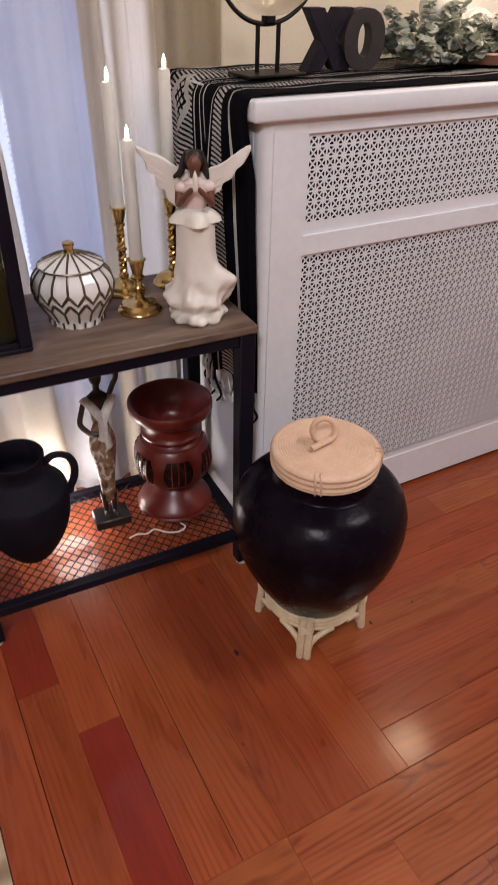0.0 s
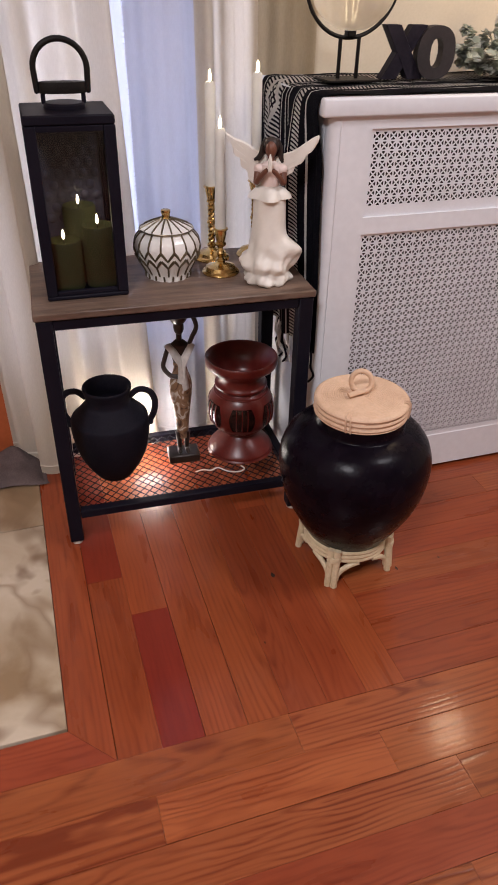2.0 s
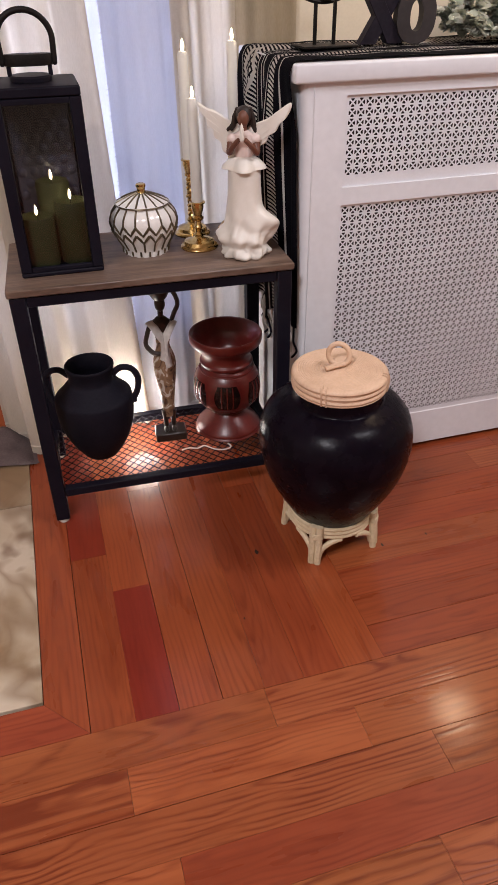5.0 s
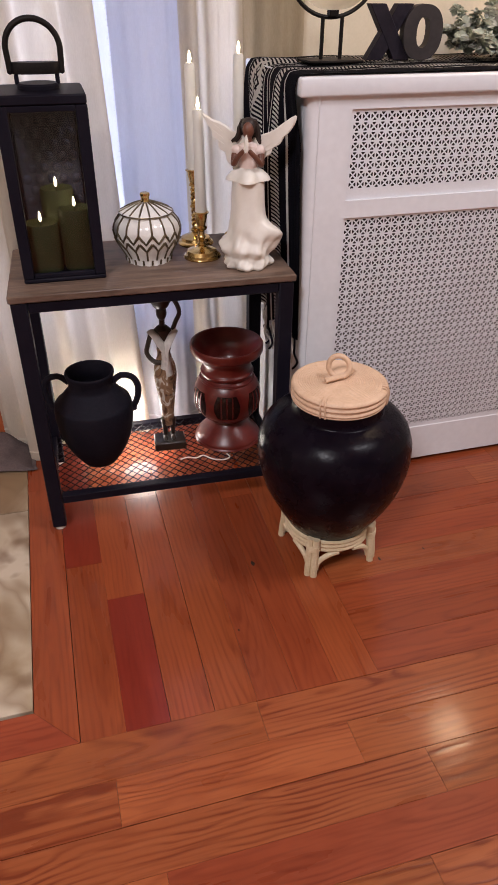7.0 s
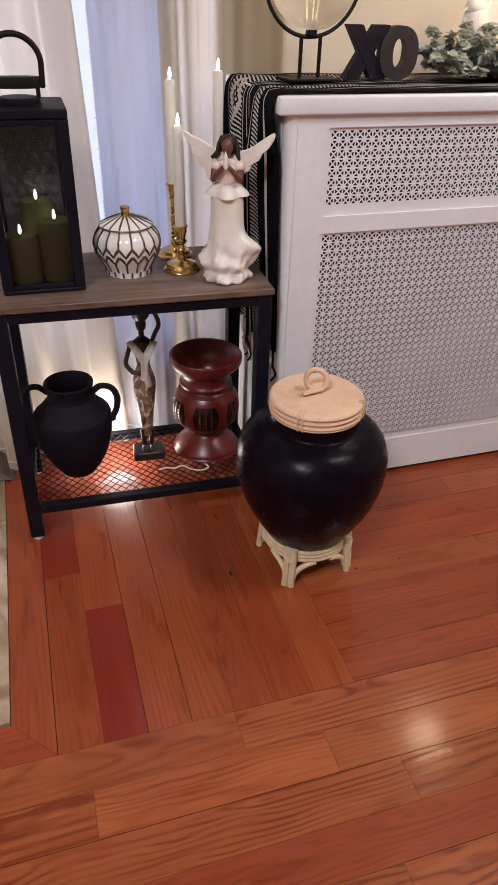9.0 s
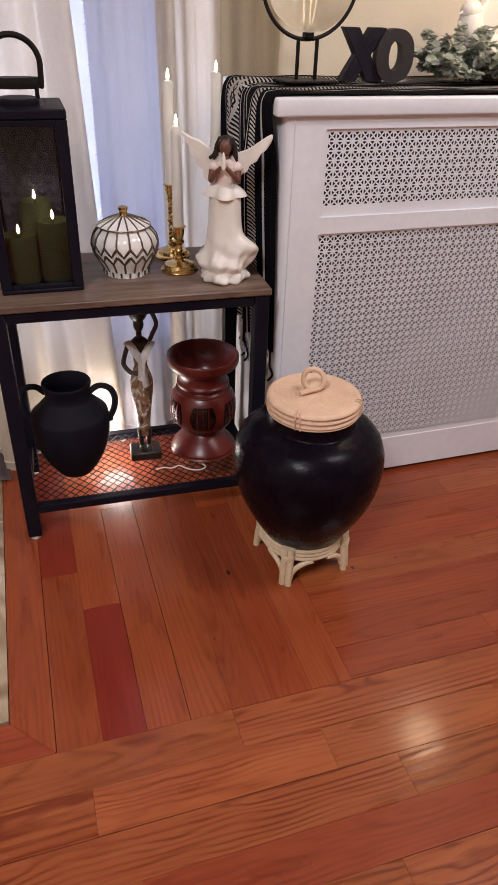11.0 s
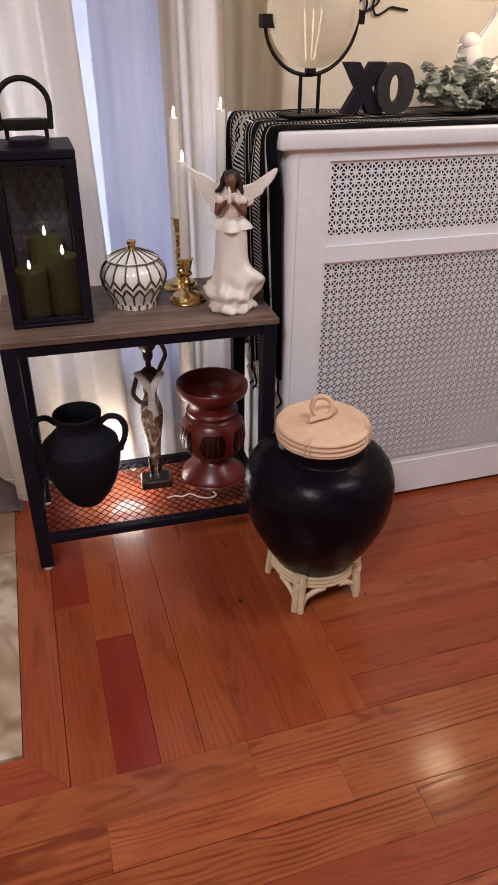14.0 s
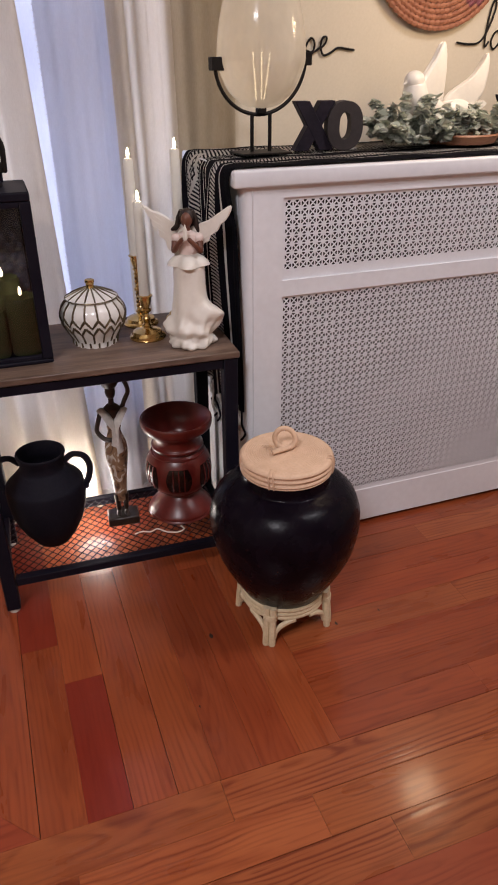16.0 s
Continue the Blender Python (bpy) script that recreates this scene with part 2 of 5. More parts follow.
def glowing(name, colour, strength):
    m, t, nodes, links, bsdf = nodes_of(name)
    bsdf.inputs["Base Color"].default_value = (*colour, 1)
    bsdf.inputs["Emission Color"].default_value = (*colour, 1)
    bsdf.inputs["Emission Strength"].default_value = strength
    return m


OAK = oak("strip_oak", (0.218, 0.0445, 0.0146), (0.295, 0.0688, 0.022), 0.9)
OAK_RED = oak("red_oak", (0.167, 0.0197, 0.00974), (0.22, 0.0293, 0.0139), 0.35)
OAK_ROSE = oak("rosy_oak", (0.203, 0.0379, 0.0143), (0.27, 0.0571, 0.0211), 0.8)
OAK_TAN = oak("tan_oak", (0.238, 0.0584, 0.019), (0.33, 0.0944, 0.0306), 1.3)
OAK_OPEN = oak("open_grained_oak", (0.232, 0.059, 0.0189), (0.327, 0.0986, 0.0323), 1.9)
OAK_BOLD = oak("bold_grained_oak", (0.232, 0.059, 0.0189), (0.327, 0.0986, 0.0323), 3.0, tight=62.0)
GAP = surf("board_gap", (0.012, 0.006, 0.004), (0.03, 0.014, 0.008), 0.9)
MARBLE = marble("veined_marble")
WALL = surf("beige_wall_paint", (0.60, 0.53, 0.42), (0.66, 0.585, 0.47), 0.75, scale=3, fine=160, bump=0.2, depth=0.0012)
CEIL = surf("ceiling_paint", (0.72, 0.69, 0.63), (0.78, 0.75, 0.70), 0.85, scale=2)
TERRA = surf("terracotta_paint", (0.36, 0.075, 0.022), (0.46, 0.11, 0.035), 0.55, scale=4)
WHITE = surf("white_gloss_paint", (0.690, 0.698, 0.735), (0.765, 0.775, 0.815), 0.42, scale=5, fine=60, bump=0.12, depth=0.001)
GRILLE = surf("white_enamelled_grille", (0.680, 0.690, 0.728), (0.755, 0.765, 0.805), 0.45, scale=6, fine=200, bump=0.05)
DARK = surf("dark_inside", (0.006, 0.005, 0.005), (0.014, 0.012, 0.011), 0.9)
CREAM = surf("cream_sheer_cotton", (0.69, 0.625, 0.53), (0.78, 0.715, 0.62), 0.9, scale=4, fine=420, bump=0.3, depth=0.0006, stretch=(1, 1, 0.25), through=0.24)
TAN = surf("tan_cotton", (0.50, 0.42, 0.30), (0.60, 0.51, 0.38), 0.9, scale=4, fine=420, bump=0.3, depth=0.0006, stretch=(1, 1, 0.25), through=0.15)
VOILE = surf("white_voile", (0.70, 0.70, 0.73), (0.77, 0.77, 0.80), 0.9, scale=3, fine=420, bump=0.25, depth=0.0005, stretch=(1, 1, 0.25), through=0.6)
METAL = surf("black_powder_coat", (0.0045, 0.0038, 0.0085), (0.010, 0.0085, 0.0150), 0.5, 0.0, fine=500, bump=0.15, depth=0.0004)
IRON = surf("black_iron", (0.008, 0.007, 0.007), (0.02, 0.017, 0.016), 0.5, 0.4, fine=300)
GREYWOOD = surf("greige_wood_laminate", (0.082, 0.050, 0.037), (0.240, 0.163, 0.122), 0.45, scale=12, fine=85, bump=0.2, depth=0.0006, stretch=(0.25, 3.5, 1))
BLACKJAR = surf("black_lacquered_clay", (0.0030, 0.0018, 0.0042), (0.0065, 0.0040, 0.0080), 0.27, scale=14, fine=48, bump=0.22, depth=0.0045)
BLACKCLAY = surf("matt_black_clay", (0.0045, 0.0038, 0.0085), (0.010, 0.0085, 0.0150), 0.72, scale=10, fine=160, bump=0.35, depth=0.001)
RATTAN = surf("pale_rattan", (0.58, 0.385, 0.255), (0.70, 0.490, 0.345), 0.55, scale=22, fine=220, bump=0.3, depth=0.0008)
STANDCANE = surf("cream_cane", (0.56, 0.45, 0.28), (0.70, 0.59, 0.41), 0.45, scale=20, fine=160, bump=0.25, depth=0.0008)
REDCLAY = surf("red_brown_glaze", (0.084, 0.0085, 0.0065), (0.138, 0.0165, 0.0115), 0.33, scale=9, fine=70, bump=0.15, depth=0.001)
DEEPRED = surf("dark_glaze_panel", (0.012, 0.006, 0.006), (0.045, 0.012, 0.009), 0.2, scale=18, coat=0.3)
BRASS = surf("polished_brass", (0.56, 0.37, 0.13), (0.72, 0.51, 0.22), 0.22, 1.0, scale=20, fine=120, bump=0.06)
CERAMIC = surf("white_glazed_porcelain", (0.77, 0.75, 0.72), (0.83, 0.81, 0.78), 0.2, scale=12, fine=60, bump=0.05, coat=0.5)
BISQUE = surf("cream_satin_porcelain", (0.72, 0.68, 0.62), (0.79, 0.75, 0.69), 0.40, scale=16, fine=70, bump=0.08, depth=0.001)
GILT = surf("dull_gilt_line", (0.085, 0.066, 0.042), (0.16, 0.125, 0.078), 0.3, 0.6, scale=40)
WAX = surf("ivory_wax", (0.77, 0.755, 0.71), (0.83, 0.815, 0.77), 0.5, scale=15, fine=80, bump=0.08, through=0.35)
PILLAR = surf("olive_pillar_wax", (0.150, 0.165, 0.060), (0.205, 0.220, 0.088), 0.5, scale=15, fine=80, bump=0.1, through=0.45)
FLAME = glowing("led_flame", (1.0, 0.80, 0.48), 40.0)
FILAMENT = glowing("led_filament", (1.0, 0.80, 0.50), 3.0)
PUCK = glowing("puck_diffuser", (1.0, 0.85, 0.66), 5.0)
SKIN = surf("brown_painted_resin", (0.11, 0.040, 0.024), (0.16, 0.060, 0.036), 0.45)
HAIR = surf("black_brown_resin", (0.010, 0.006, 0.005), (0.026, 0.014, 0.011), 0.5, bump=0.5)
EBONY = surf("ebony_resin", (0.010, 0.006, 0.005), (0.030, 0.018, 0.013), 0.35)
SHAWL = surf("grey_white_resin", (0.46, 0.44, 0.42), (0.66, 0.63, 0.60), 0.5, scale=40)
BLUSH = surf("blush_white_resin", (0.70, 0.56, 0.52), (0.76, 0.63, 0.58), 0.4)
LETTER = surf("dark_plum_letter", (0.010, 0.008, 0.014), (0.022, 0.017, 0.026), 0.6, scale=18, bump=0.25)
# lilac brightness here stands in for daylight coming through the lantern's dotted back
BACKLIT = surf("backlit_lilac_tone", (0.085, 0.080, 0.115), (0.14, 0.13, 0.17), 0.38, 0.0, scale=20)
LETTER_B = surf("dark_taupe_letter", (0.016, 0.012, 0.014), (0.030, 0.023, 0.025), 0.6, scale=18, bump=0.25)
LEAF = surf("grey_green_leaf", (0.60, 0.62, 0.56), (0.74, 0.75, 0.69), 0.8, scale=30, through=0.35)
LEAF_B = surf("dark_green_leaf", (0.44, 0.48, 0.41), (0.56, 0.60, 0.52), 0.8, scale=30, through=0.35)
TRAY = surf("reddish_tray_wood", (0.21, 0.085, 0.045), (0.36, 0.175, 0.10), 0.5, scale=16, stretch=(0.4, 3, 3))
COIL = surf("orange_brown_raffia", (0.24, 0.085, 0.045), (0.43, 0.185, 0.105), 0.7, scale=40, fine=300, bump=0.4)
COIL_B = surf("plum_raffia", (0.13, 0.035, 0.055), (0.24, 0.075, 0.085), 0.7, scale=40, fine=300, bump=0.4)
GREYCLOTH = surf("grey_fleece", (0.080, 0.056, 0.056), (0.140, 0.104, 0.100), 0.95, scale=14, fine=260, bump=0.6)
FROST = frosted("cloudy_bulb_glass")
GLASS = glazing("clear_glass", (0.96, 0.97, 0.96))
SMOKED = glazing("dim_lantern_glass", (0.52, 0.53, 0.55), 0.14)
RUBBER = surf("pale_foot_cap", (0.55, 0.52, 0.48), (0.66, 0.63, 0.58), 0.5)
CORD = surf("white_cord", (0.60, 0.57, 0.53), (0.70, 0.67, 0.63), 0.5)
THROW = woven("woven_throw")
for m in (BLACKCLAY, METAL, IRON, LETTER):
    m.node_tree.nodes["Principled BSDF"].inputs["Specular IOR Level"].default_value = 0.16
BLACKJAR.node_tree.nodes["Principled BSDF"].inputs["Specular IOR Level"].default_value = 0.085
METAL.node_tree.nodes["Principled BSDF"].inputs["Specular IOR Level"].default_value = 0.12


# resin dress with a worn print of brown, ochre and white
def printed(name):
    m, t, nodes, links, bsdf = nodes_of(name)
    tc = nodes.new("ShaderNodeTexCoord")
    a = add(nodes, "ShaderNodeTexNoise", Scale=34.0, Detail=2.0, Distortion=1.2)
    links.new(tc.outputs["Object"], a.inputs["Vector"])
    c = ramp(nodes, links, a.outputs[0], [(0.36, (0.05, 0.022, 0.014)), (0.44, (0.22, 0.125, 0.07)), (0.56, (0.27, 0.17, 0.10)), (0.60, (0.55, 0.50, 0.44))])
    links.new(c, bsdf.inputs["Base Color"])
    bsdf.inputs["Roughness"].default_value = 0.4
    return m


PRINT = printed("printed_dress_resin")


# ---- mesh helpers ----
def part(name, bm, material, parent=None, label="", smooth=True, recalc=True):
    """Links a bmesh as one mesh object under a thing or a part."""
    if recalc:
        bmesh.ops.recalc_face_normals(bm, faces=bm.faces)
    me = bpy.data.meshes.new(name)
    bm.to_mesh(me)
    bm.free()
    for m in material if isinstance(material, (list, tuple)) else [material]:
        me.materials.append(m)
    if smooth:
        me.shade_smooth()
        me.set_sharp_from_angle(angle=radians(38))
    ob = new(name, me)
    ob.parent = parent
    if label:
        ob["label"] = label
    return ob


def thing(name, at, label, category, rz=0.0, group="", kind="", size=1.0):
    ob = new(name)
    ob.empty_display_size = 0.05
    ob.matrix_world = pose(*at, 0, 0, rz) @ Matrix.Diagonal((size, size, size, 1))
    return tagged(ob, label, category, group, kind)


def box(bm, x0, x1, y0, y1, z0, z1, bevel=0.0, mat=0, seg=1):
    vs = [bm.verts.new((x, y, z)) for z in (z0, z1) for y in (y0, y1) for x in (x0, x1)]
    fs = [bm.faces.new([vs[i] for i in q]) for q in ((0, 2, 3, 1), (4, 5, 7, 6), (0, 1, 5, 4), (2, 6, 7, 3), (0, 4, 6, 2), (1, 3, 7, 5))]
    for f in fs:
        f.material_index = mat
    if bevel:
        es = list({e for f in fs for e in f.edges})
        made = bmesh.ops.bevel(bm, geom=es, offset=bevel, segments=seg, affect="EDGES", profile=0.5)
        for f in made["faces"]:
            f.material_index = mat
    return bm


def lathe(bm, profile, n=48, change=None, at=(0, 0, 0), mat=0):
    """Turns a profile of (radius, height) round z; change(angle, r, z) may give another radius."""
    rings = []
    for r, z in profile:
        ring = []
        for i in range(n):
            a = 2 * math.pi * i / n
            k = change(a, r, z) if change else r
            ring.append(bm.verts.new((at[0] + k * math.cos(a), at[1] + k * math.sin(a), at[2] + z)))
        rings.append(ring)
    for lo, hi in zip(rings, rings[1:]):
        for i in range(n):
            bm.faces.new((lo[i], lo[(i + 1) % n], hi[(i + 1) % n], hi[i])).material_index = mat
    for ring, flip in ((rings[0], True), (rings[-1], False)):
        bm.faces.new(ring[::-1] if flip else ring).material_index = mat
    return bm


def smooth_path(points, n=8, closed=False):
    """Catmull-Rom through a few points."""
    p = [Vector(q) for q in points]
    out, count = [], len(p)
    for i in range(count if closed else count - 1):
        a, b, c, d = (p[(i + k) % count] if closed else p[min(max(i + k, 0), count - 1)] for k in (-1, 0, 1, 2))
        for j in range(n):
            t = j / n
            out.append(0.5 * (2 * b + (c - a) * t + (2 * a - 5 * b + 4 * c - d) * t * t + (3 * b - a - 3 * c + d) * t ** 3))
    return out if closed else out + [p[-1]]


def tube(bm, points, r, n=8, closed=False, mat=0, flat=1.0):
    """A round bar along points; r may be a number or one radius for each point."""
    pts = [Vector(q) for q in points]
    side, rings, count = None, [], len(pts)
    for i, q in enumerate(pts):
        nxt = pts[(i + 1) % count] if closed or i + 1 < count else q
        prv = pts[i - 1] if closed or i else q
        d = (nxt - prv).normalized()
        if side is None:
            side = d.cross(Vector((0, 0, 1)) if abs(d.z) < 0.9 else Vector((1, 0, 0))).normalized()
        side = (side - d * side.dot(d)).normalized()
        up = d.cross(side)
        rr = r[i] if isinstance(r, (list, tuple)) else r
        rings.append([bm.verts.new(q + side * rr * math.cos(2 * math.pi * k / n) + up * rr * flat * math.sin(2 * math.pi * k / n)) for k in range(n)])
    pairs = list(zip(rings, rings[1:])) + ([(rings[-1], rings[0])] if closed else [])
    for a, b in pairs:
        for k in range(n):
            bm.faces.new((a[k], a[(k + 1) % n], b[(k + 1) % n], b[k])).material_index = mat
    if not closed:
        bm.faces.new(rings[0][::-1]).material_index = mat
        bm.faces.new(rings[-1]).material_index = mat
    return bm


def ball(bm, at, r, stretch=(1, 1, 1), mat=0, u=14, v=10):
    made = bmesh.ops.create_uvsphere(bm, u_segments=u, v_segments=v, radius=r, matrix=Matrix.Translation(at) @ Matrix.Diagonal((*stretch, 1)))
    for f in {f for w in made["verts"] for f in w.link_faces}:
        f.material_index = mat
    return bm


def sheet(bm, nu, nv, place, thick=0.0, uv=None):
    """A grid of place(u, v) for u, v in 0..1, with a back face if thick; uv(u, v) gives metres of cloth."""
    layer = bm.loops.layers.uv.new("UVMap") if uv else None
    grid = [[bm.verts.new(place(i / nu, j / nv)) for j in range(nv + 1)] for i in range(nu + 1)]
    for i in range(nu):
        for j in range(nv):
            f = bm.faces.new((grid[i][j], grid[i + 1][j], grid[i + 1][j + 1], grid[i][j + 1]))
            if layer:
                for lp, (a, b) in zip(f.loops, ((i, j), (i + 1, j), (i + 1, j + 1), (i, j + 1))):
                    lp[layer].uv = uv(a / nu, b / nv)
    if thick:
        bmesh.ops.solidify(bm, geom=bm.faces[:], thickness=thick)
    return bm


def plate(bm, outline, y0, y1, mat=0, hole=None, bevel=0.0):
    """A plate of outline (x, z), from y0 to y1; hole is an inner outline with as many points."""
    sets = []
    for ol in (outline, hole) if hole else (outline,):
        sets.append([[bm.verts.new((x, y, z)) for x, z in ol] for y in (y0, y1)])
    n, faces = len(outline), []
    for k, (a, b) in enumerate(sets):
        for i in range(n):
            faces.append(bm.faces.new((a[i], a[(i + 1) % n], b[(i + 1) % n], b[i])))
    if hole:
        for s in (0, 1):
            for i in range(n):
                faces.append(bm.faces.new((sets[0][s][i], sets[0][s][(i + 1) % n], sets[1][s][(i + 1) % n], sets[1][s][i])))
    else:
        faces += [bm.faces.new(sets[0][0]), bm.faces.new(sets[0][1][::-1])]
    for f in faces:
        f.material_index = mat
    return bm


def structure(name, bm, material, label, category, smooth=False):
    return tagged(part(name, bm, material, None, "", smooth), label, category, kind="structure")


B = bmesh.new

# ---- setting ----
WALL_Y = 1.82
structure("subfloor", box(B(), -1.6, 3.3, -2.7, 2.0, -0.06, -0.012), GAP, "dark subfloor under the oak boards", "floor")
# the far wall round the window opening
wall = B()
for x0, x1, z0, z1 in ((-1.6, 0.33, 0, 2.5), (1.0, 3.3, 0, 2.5), (0.33, 1.0, 0, 0.28), (0.33, 1.0, 2.1, 2.5)):
    box(wall, x0, x1, WALL_Y, WALL_Y + 0.14, z0 - 0.012, z1)
structure("wall_north", wall, WALL, "warm beige painted plaster wall behind the radiator cover", "wall")
structure("wall_south", box(B(), -1.6, 3.3, -2.8, -2.7, -0.012, 2.5), WALL, "plain beige painted wall", "wall")
structure("wall_west", box(B(), -1.7, -1.6, -2.7, WALL_Y + 0.14, -0.012, 2.5), WALL, "plain beige painted wall", "wall")
structure("wall_east", box(B(), 3.3, 3.4, -2.7, WALL_Y + 0.14, -0.012, 2.5), WALL, "plain beige painted wall", "wall")
structure("ceiling", box(B(), -1.7, 3.4, -2.8, WALL_Y + 0.14, 2.5, 2.6), CEIL, "plain off-white ceiling", "ceiling")
structure("wainscot", box(B(), -1.6, 0.33, WALL_Y - 0.016, WALL_Y - 0.001, 0.0, 0.78, 0.004), TERRA, "terracotta orange painted panel on the lower wall", "wall panel")
# window
win = tagged(thing("window_1", (0.665, WALL_Y + 0.07, 0.28), "", ""), "white framed window behind the curtains at dusk", "window", kind="structure")
frame_bm = B()
for x0, x1, z0, z1 in ((-0.335, -0.285, 0, 1.82), (0.285, 0.335, 0, 1.82), (-0.285, 0.285, 0, 0.05), (-0.285, 0.285, 1.77, 1.82), (-0.285, 0.285, 0.90, 0.94)):
    box(frame_bm, x0, x1, -0.03, 0.03, z0, z1, 0.003)
part("window_frame", frame_bm, WHITE, win, smooth=False)
part("window_sill", box(B(), -0.335, 0.335, -0.065, -0.031, -0.004, 0.022, 0.003), WHITE, win, smooth=False)
for z0, z1 in ((0.05, 0.90), (0.94, 1.77)):
    pane = part("pane", box(B(), -0.285, 0.285, -0.003, 0.003, z0, z1), GLASS, win, smooth=False)
    pane.visible_shadow = False

# marble hearth
hearth = tagged(thing("hearth", (0, 0, 0), "", ""), "cream and brown veined marble hearth slabs", "hearth", kind="structure")
part("bed", box(B(), -0.9, 0.325, 0.836, 1.80, -0.012, -0.004), DARK, hearth, smooth=False)


def slab(x0, x1, y0, y1):
    bm = box(B(), -(x1 - x0) / 2, (x1 - x0) / 2, -(y1 - y0) / 2, (y1 - y0) / 2, -0.012, 0.003, 0.0008)
    ob = part("marble_slab", bm, MARBLE, hearth, smooth=False)
    ob.matrix_world = pose((x0 + x1) / 2, (y0 + y1) / 2, 0)


for x0, x1 in ((-0.9, -0.283), (-0.280, 0.3292)):
    for y0, y1 in ((0.834, 1.437), (1.440, 1.80)):
        slab(x0, x1, y0, y1)

# ---- curtains ----


def hanging(name, spine, z0, z1, folds, material, label, group, lean=0.0, flare=0.0):
    """A hanging cloth along a spine of (x, y), with folds of (pitch, depth), and a stitched hem."""
    path = smooth_path([(x, y, 0) for x, y in spine], 14)
    run = [0.0]
    for a, b in zip(path, path[1:]):
        run.append(run[-1] + (b - a).length)

    def place(u, v):
        k = u * (len(path) - 1)
        i = min(int(k), len(path) - 2)
        q = path[i].lerp(path[i + 1], k - i)
        s = run[i] + (run[i + 1] - run[i]) * (k - i)
        d = (path[i + 1] - path[i]).normalized()
        w = sum(a * math.sin(2 * math.pi * s / p + 1.7 * n + 0.5 * math.sin(3 * v + n)) for n, (p, a) in enumerate(folds))
        w += 0.004 * noise.noise((s * 9, v * 2.5, len(spine)))
        z = z0 + (z1 - z0) * v
        return Vector((q.x - d.y * w + (lean + flare * u ** 3) * (1 - v), q.y + d.x * w, z + 0.004 * math.sin(s * 30)))

    top = thing(name, (0, 0, 0), label, "curtain", group=group)
    part("cloth", sheet(B(), 150, 14, place, 0.0012), material, top)
    rim = B()
    ps = [place(u / 60, 0.012) for u in range(61)]
    tube(rim, ps, 0.0028, 6)
    part("hem", rim, material, top)
    return top, place


hanging("curtain", [(0.235, 1.800), (0.30, 1.715), (0.352, 1.636), (0.372, 1.650), (0.392, 1.715), (0.46, 1.735), (0.535, 1.725), (0.600, 1.742)], 0.006, 2.2,
        [(0.088, 0.019), (0.041, 0.003)], CREAM, "cream cotton curtain hanging in soft folds to the floor", "window curtains", 0.036, 0.050)
hanging("curtain", [(0.590, 1.785), (0.66, 1.790), (0.75, 1.788), (0.845, 1.792)], 0.006, 2.2,
        [(0.16, 0.003)], VOILE, "thin white voile panel against the window", "window curtains")
_, voile_at = hanging("curtain", [(0.664, 1.772), (0.705, 1.752), (0.745, 1.737), (0.785, 1.752), (0.825, 1.772), (0.862, 1.768)], 0.006, 2.2,
                      [(0.075, 0.0035), (0.031, 0.001)], VOILE, "thin white voile panel glowing bluish with dusk light", "window curtains", 0.02)
hanging("curtain", [(0.813, 1.750), (0.842, 1.733), (0.872, 1.750), (0.902, 1.726), (0.932, 1.750), (0.962, 1.742)], 0.006, 2.2,
        [(0.052, 0.006)], CREAM, "cream cotton curtain gathered in narrow folds", "window curtains", 0.03)
hanging("curtain", [(0.955, 1.797), (1.05, 1.790), (1.10, 1.800), (1.143, 1.793)], 0.90, 2.2,
        [(0.05, 0.005)], TAN, "tan cotton curtain edge hanging behind the radiator cover", "window curtains")
# beaded edging of the voile
beads = thing("bead_trim", (0, 0, 0), "row of tiny white beads along the voile edge", "bead trim")
for i in range(120):
    q = voile_at(0.0, i / 120 * 0.62)
    part("bead", ball(B(), (q.x - 0.002, q.y - 0.003, q.z + 0.008), 0.0018, u=8, v=6), CERAMIC, beads)

# ---- radiator cover ----
COVER_X0, COVER_X1, COVER_Y = 1.012, 2.30, 1.379
cover = thing("radiator_cover", (0, 0, 0), "white painted wooden radiator cover with perforated metal panels", "radiator cover")
part("top_board", box(B(), 0.992, 2.33, 1.366, 1.772, 0.943, 0.978, 0.005, seg=3), WHITE, cover)
def rounded_stile(x0, x1, turn):
    """An upright with its outer front corner rounded; turn is -1 for the corner at x0, 1 at x1."""
    r, bm = 0.020, B()
    cx = x0 + r if turn < 0 else x1 - r
    arc = [(cx + turn * r * math.sin(k * math.pi / 16), COVER_Y + r - r * math.cos(k * math.pi / 16)) for k in range(9)]
    inner = x1 if turn < 0 else x0
    ring = [(inner, COVER_Y)] + arc + [(x0 if turn < 0 else x1, COVER_Y + 0.024), (inner, COVER_Y + 0.024)]
    lo, hi = [[bm.verts.new((x, y, z)) for x, y in ring] for z in (0.122, 0.942)]
    for i in range(len(ring)):
        bm.faces.new((lo[i], lo[(i + 1) % len(ring)], hi[(i + 1) % len(ring)], hi[i]))
    bm.faces.new(lo)
    bm.faces.new(hi[::-1])
    return part("stile", bm, WHITE, cover)


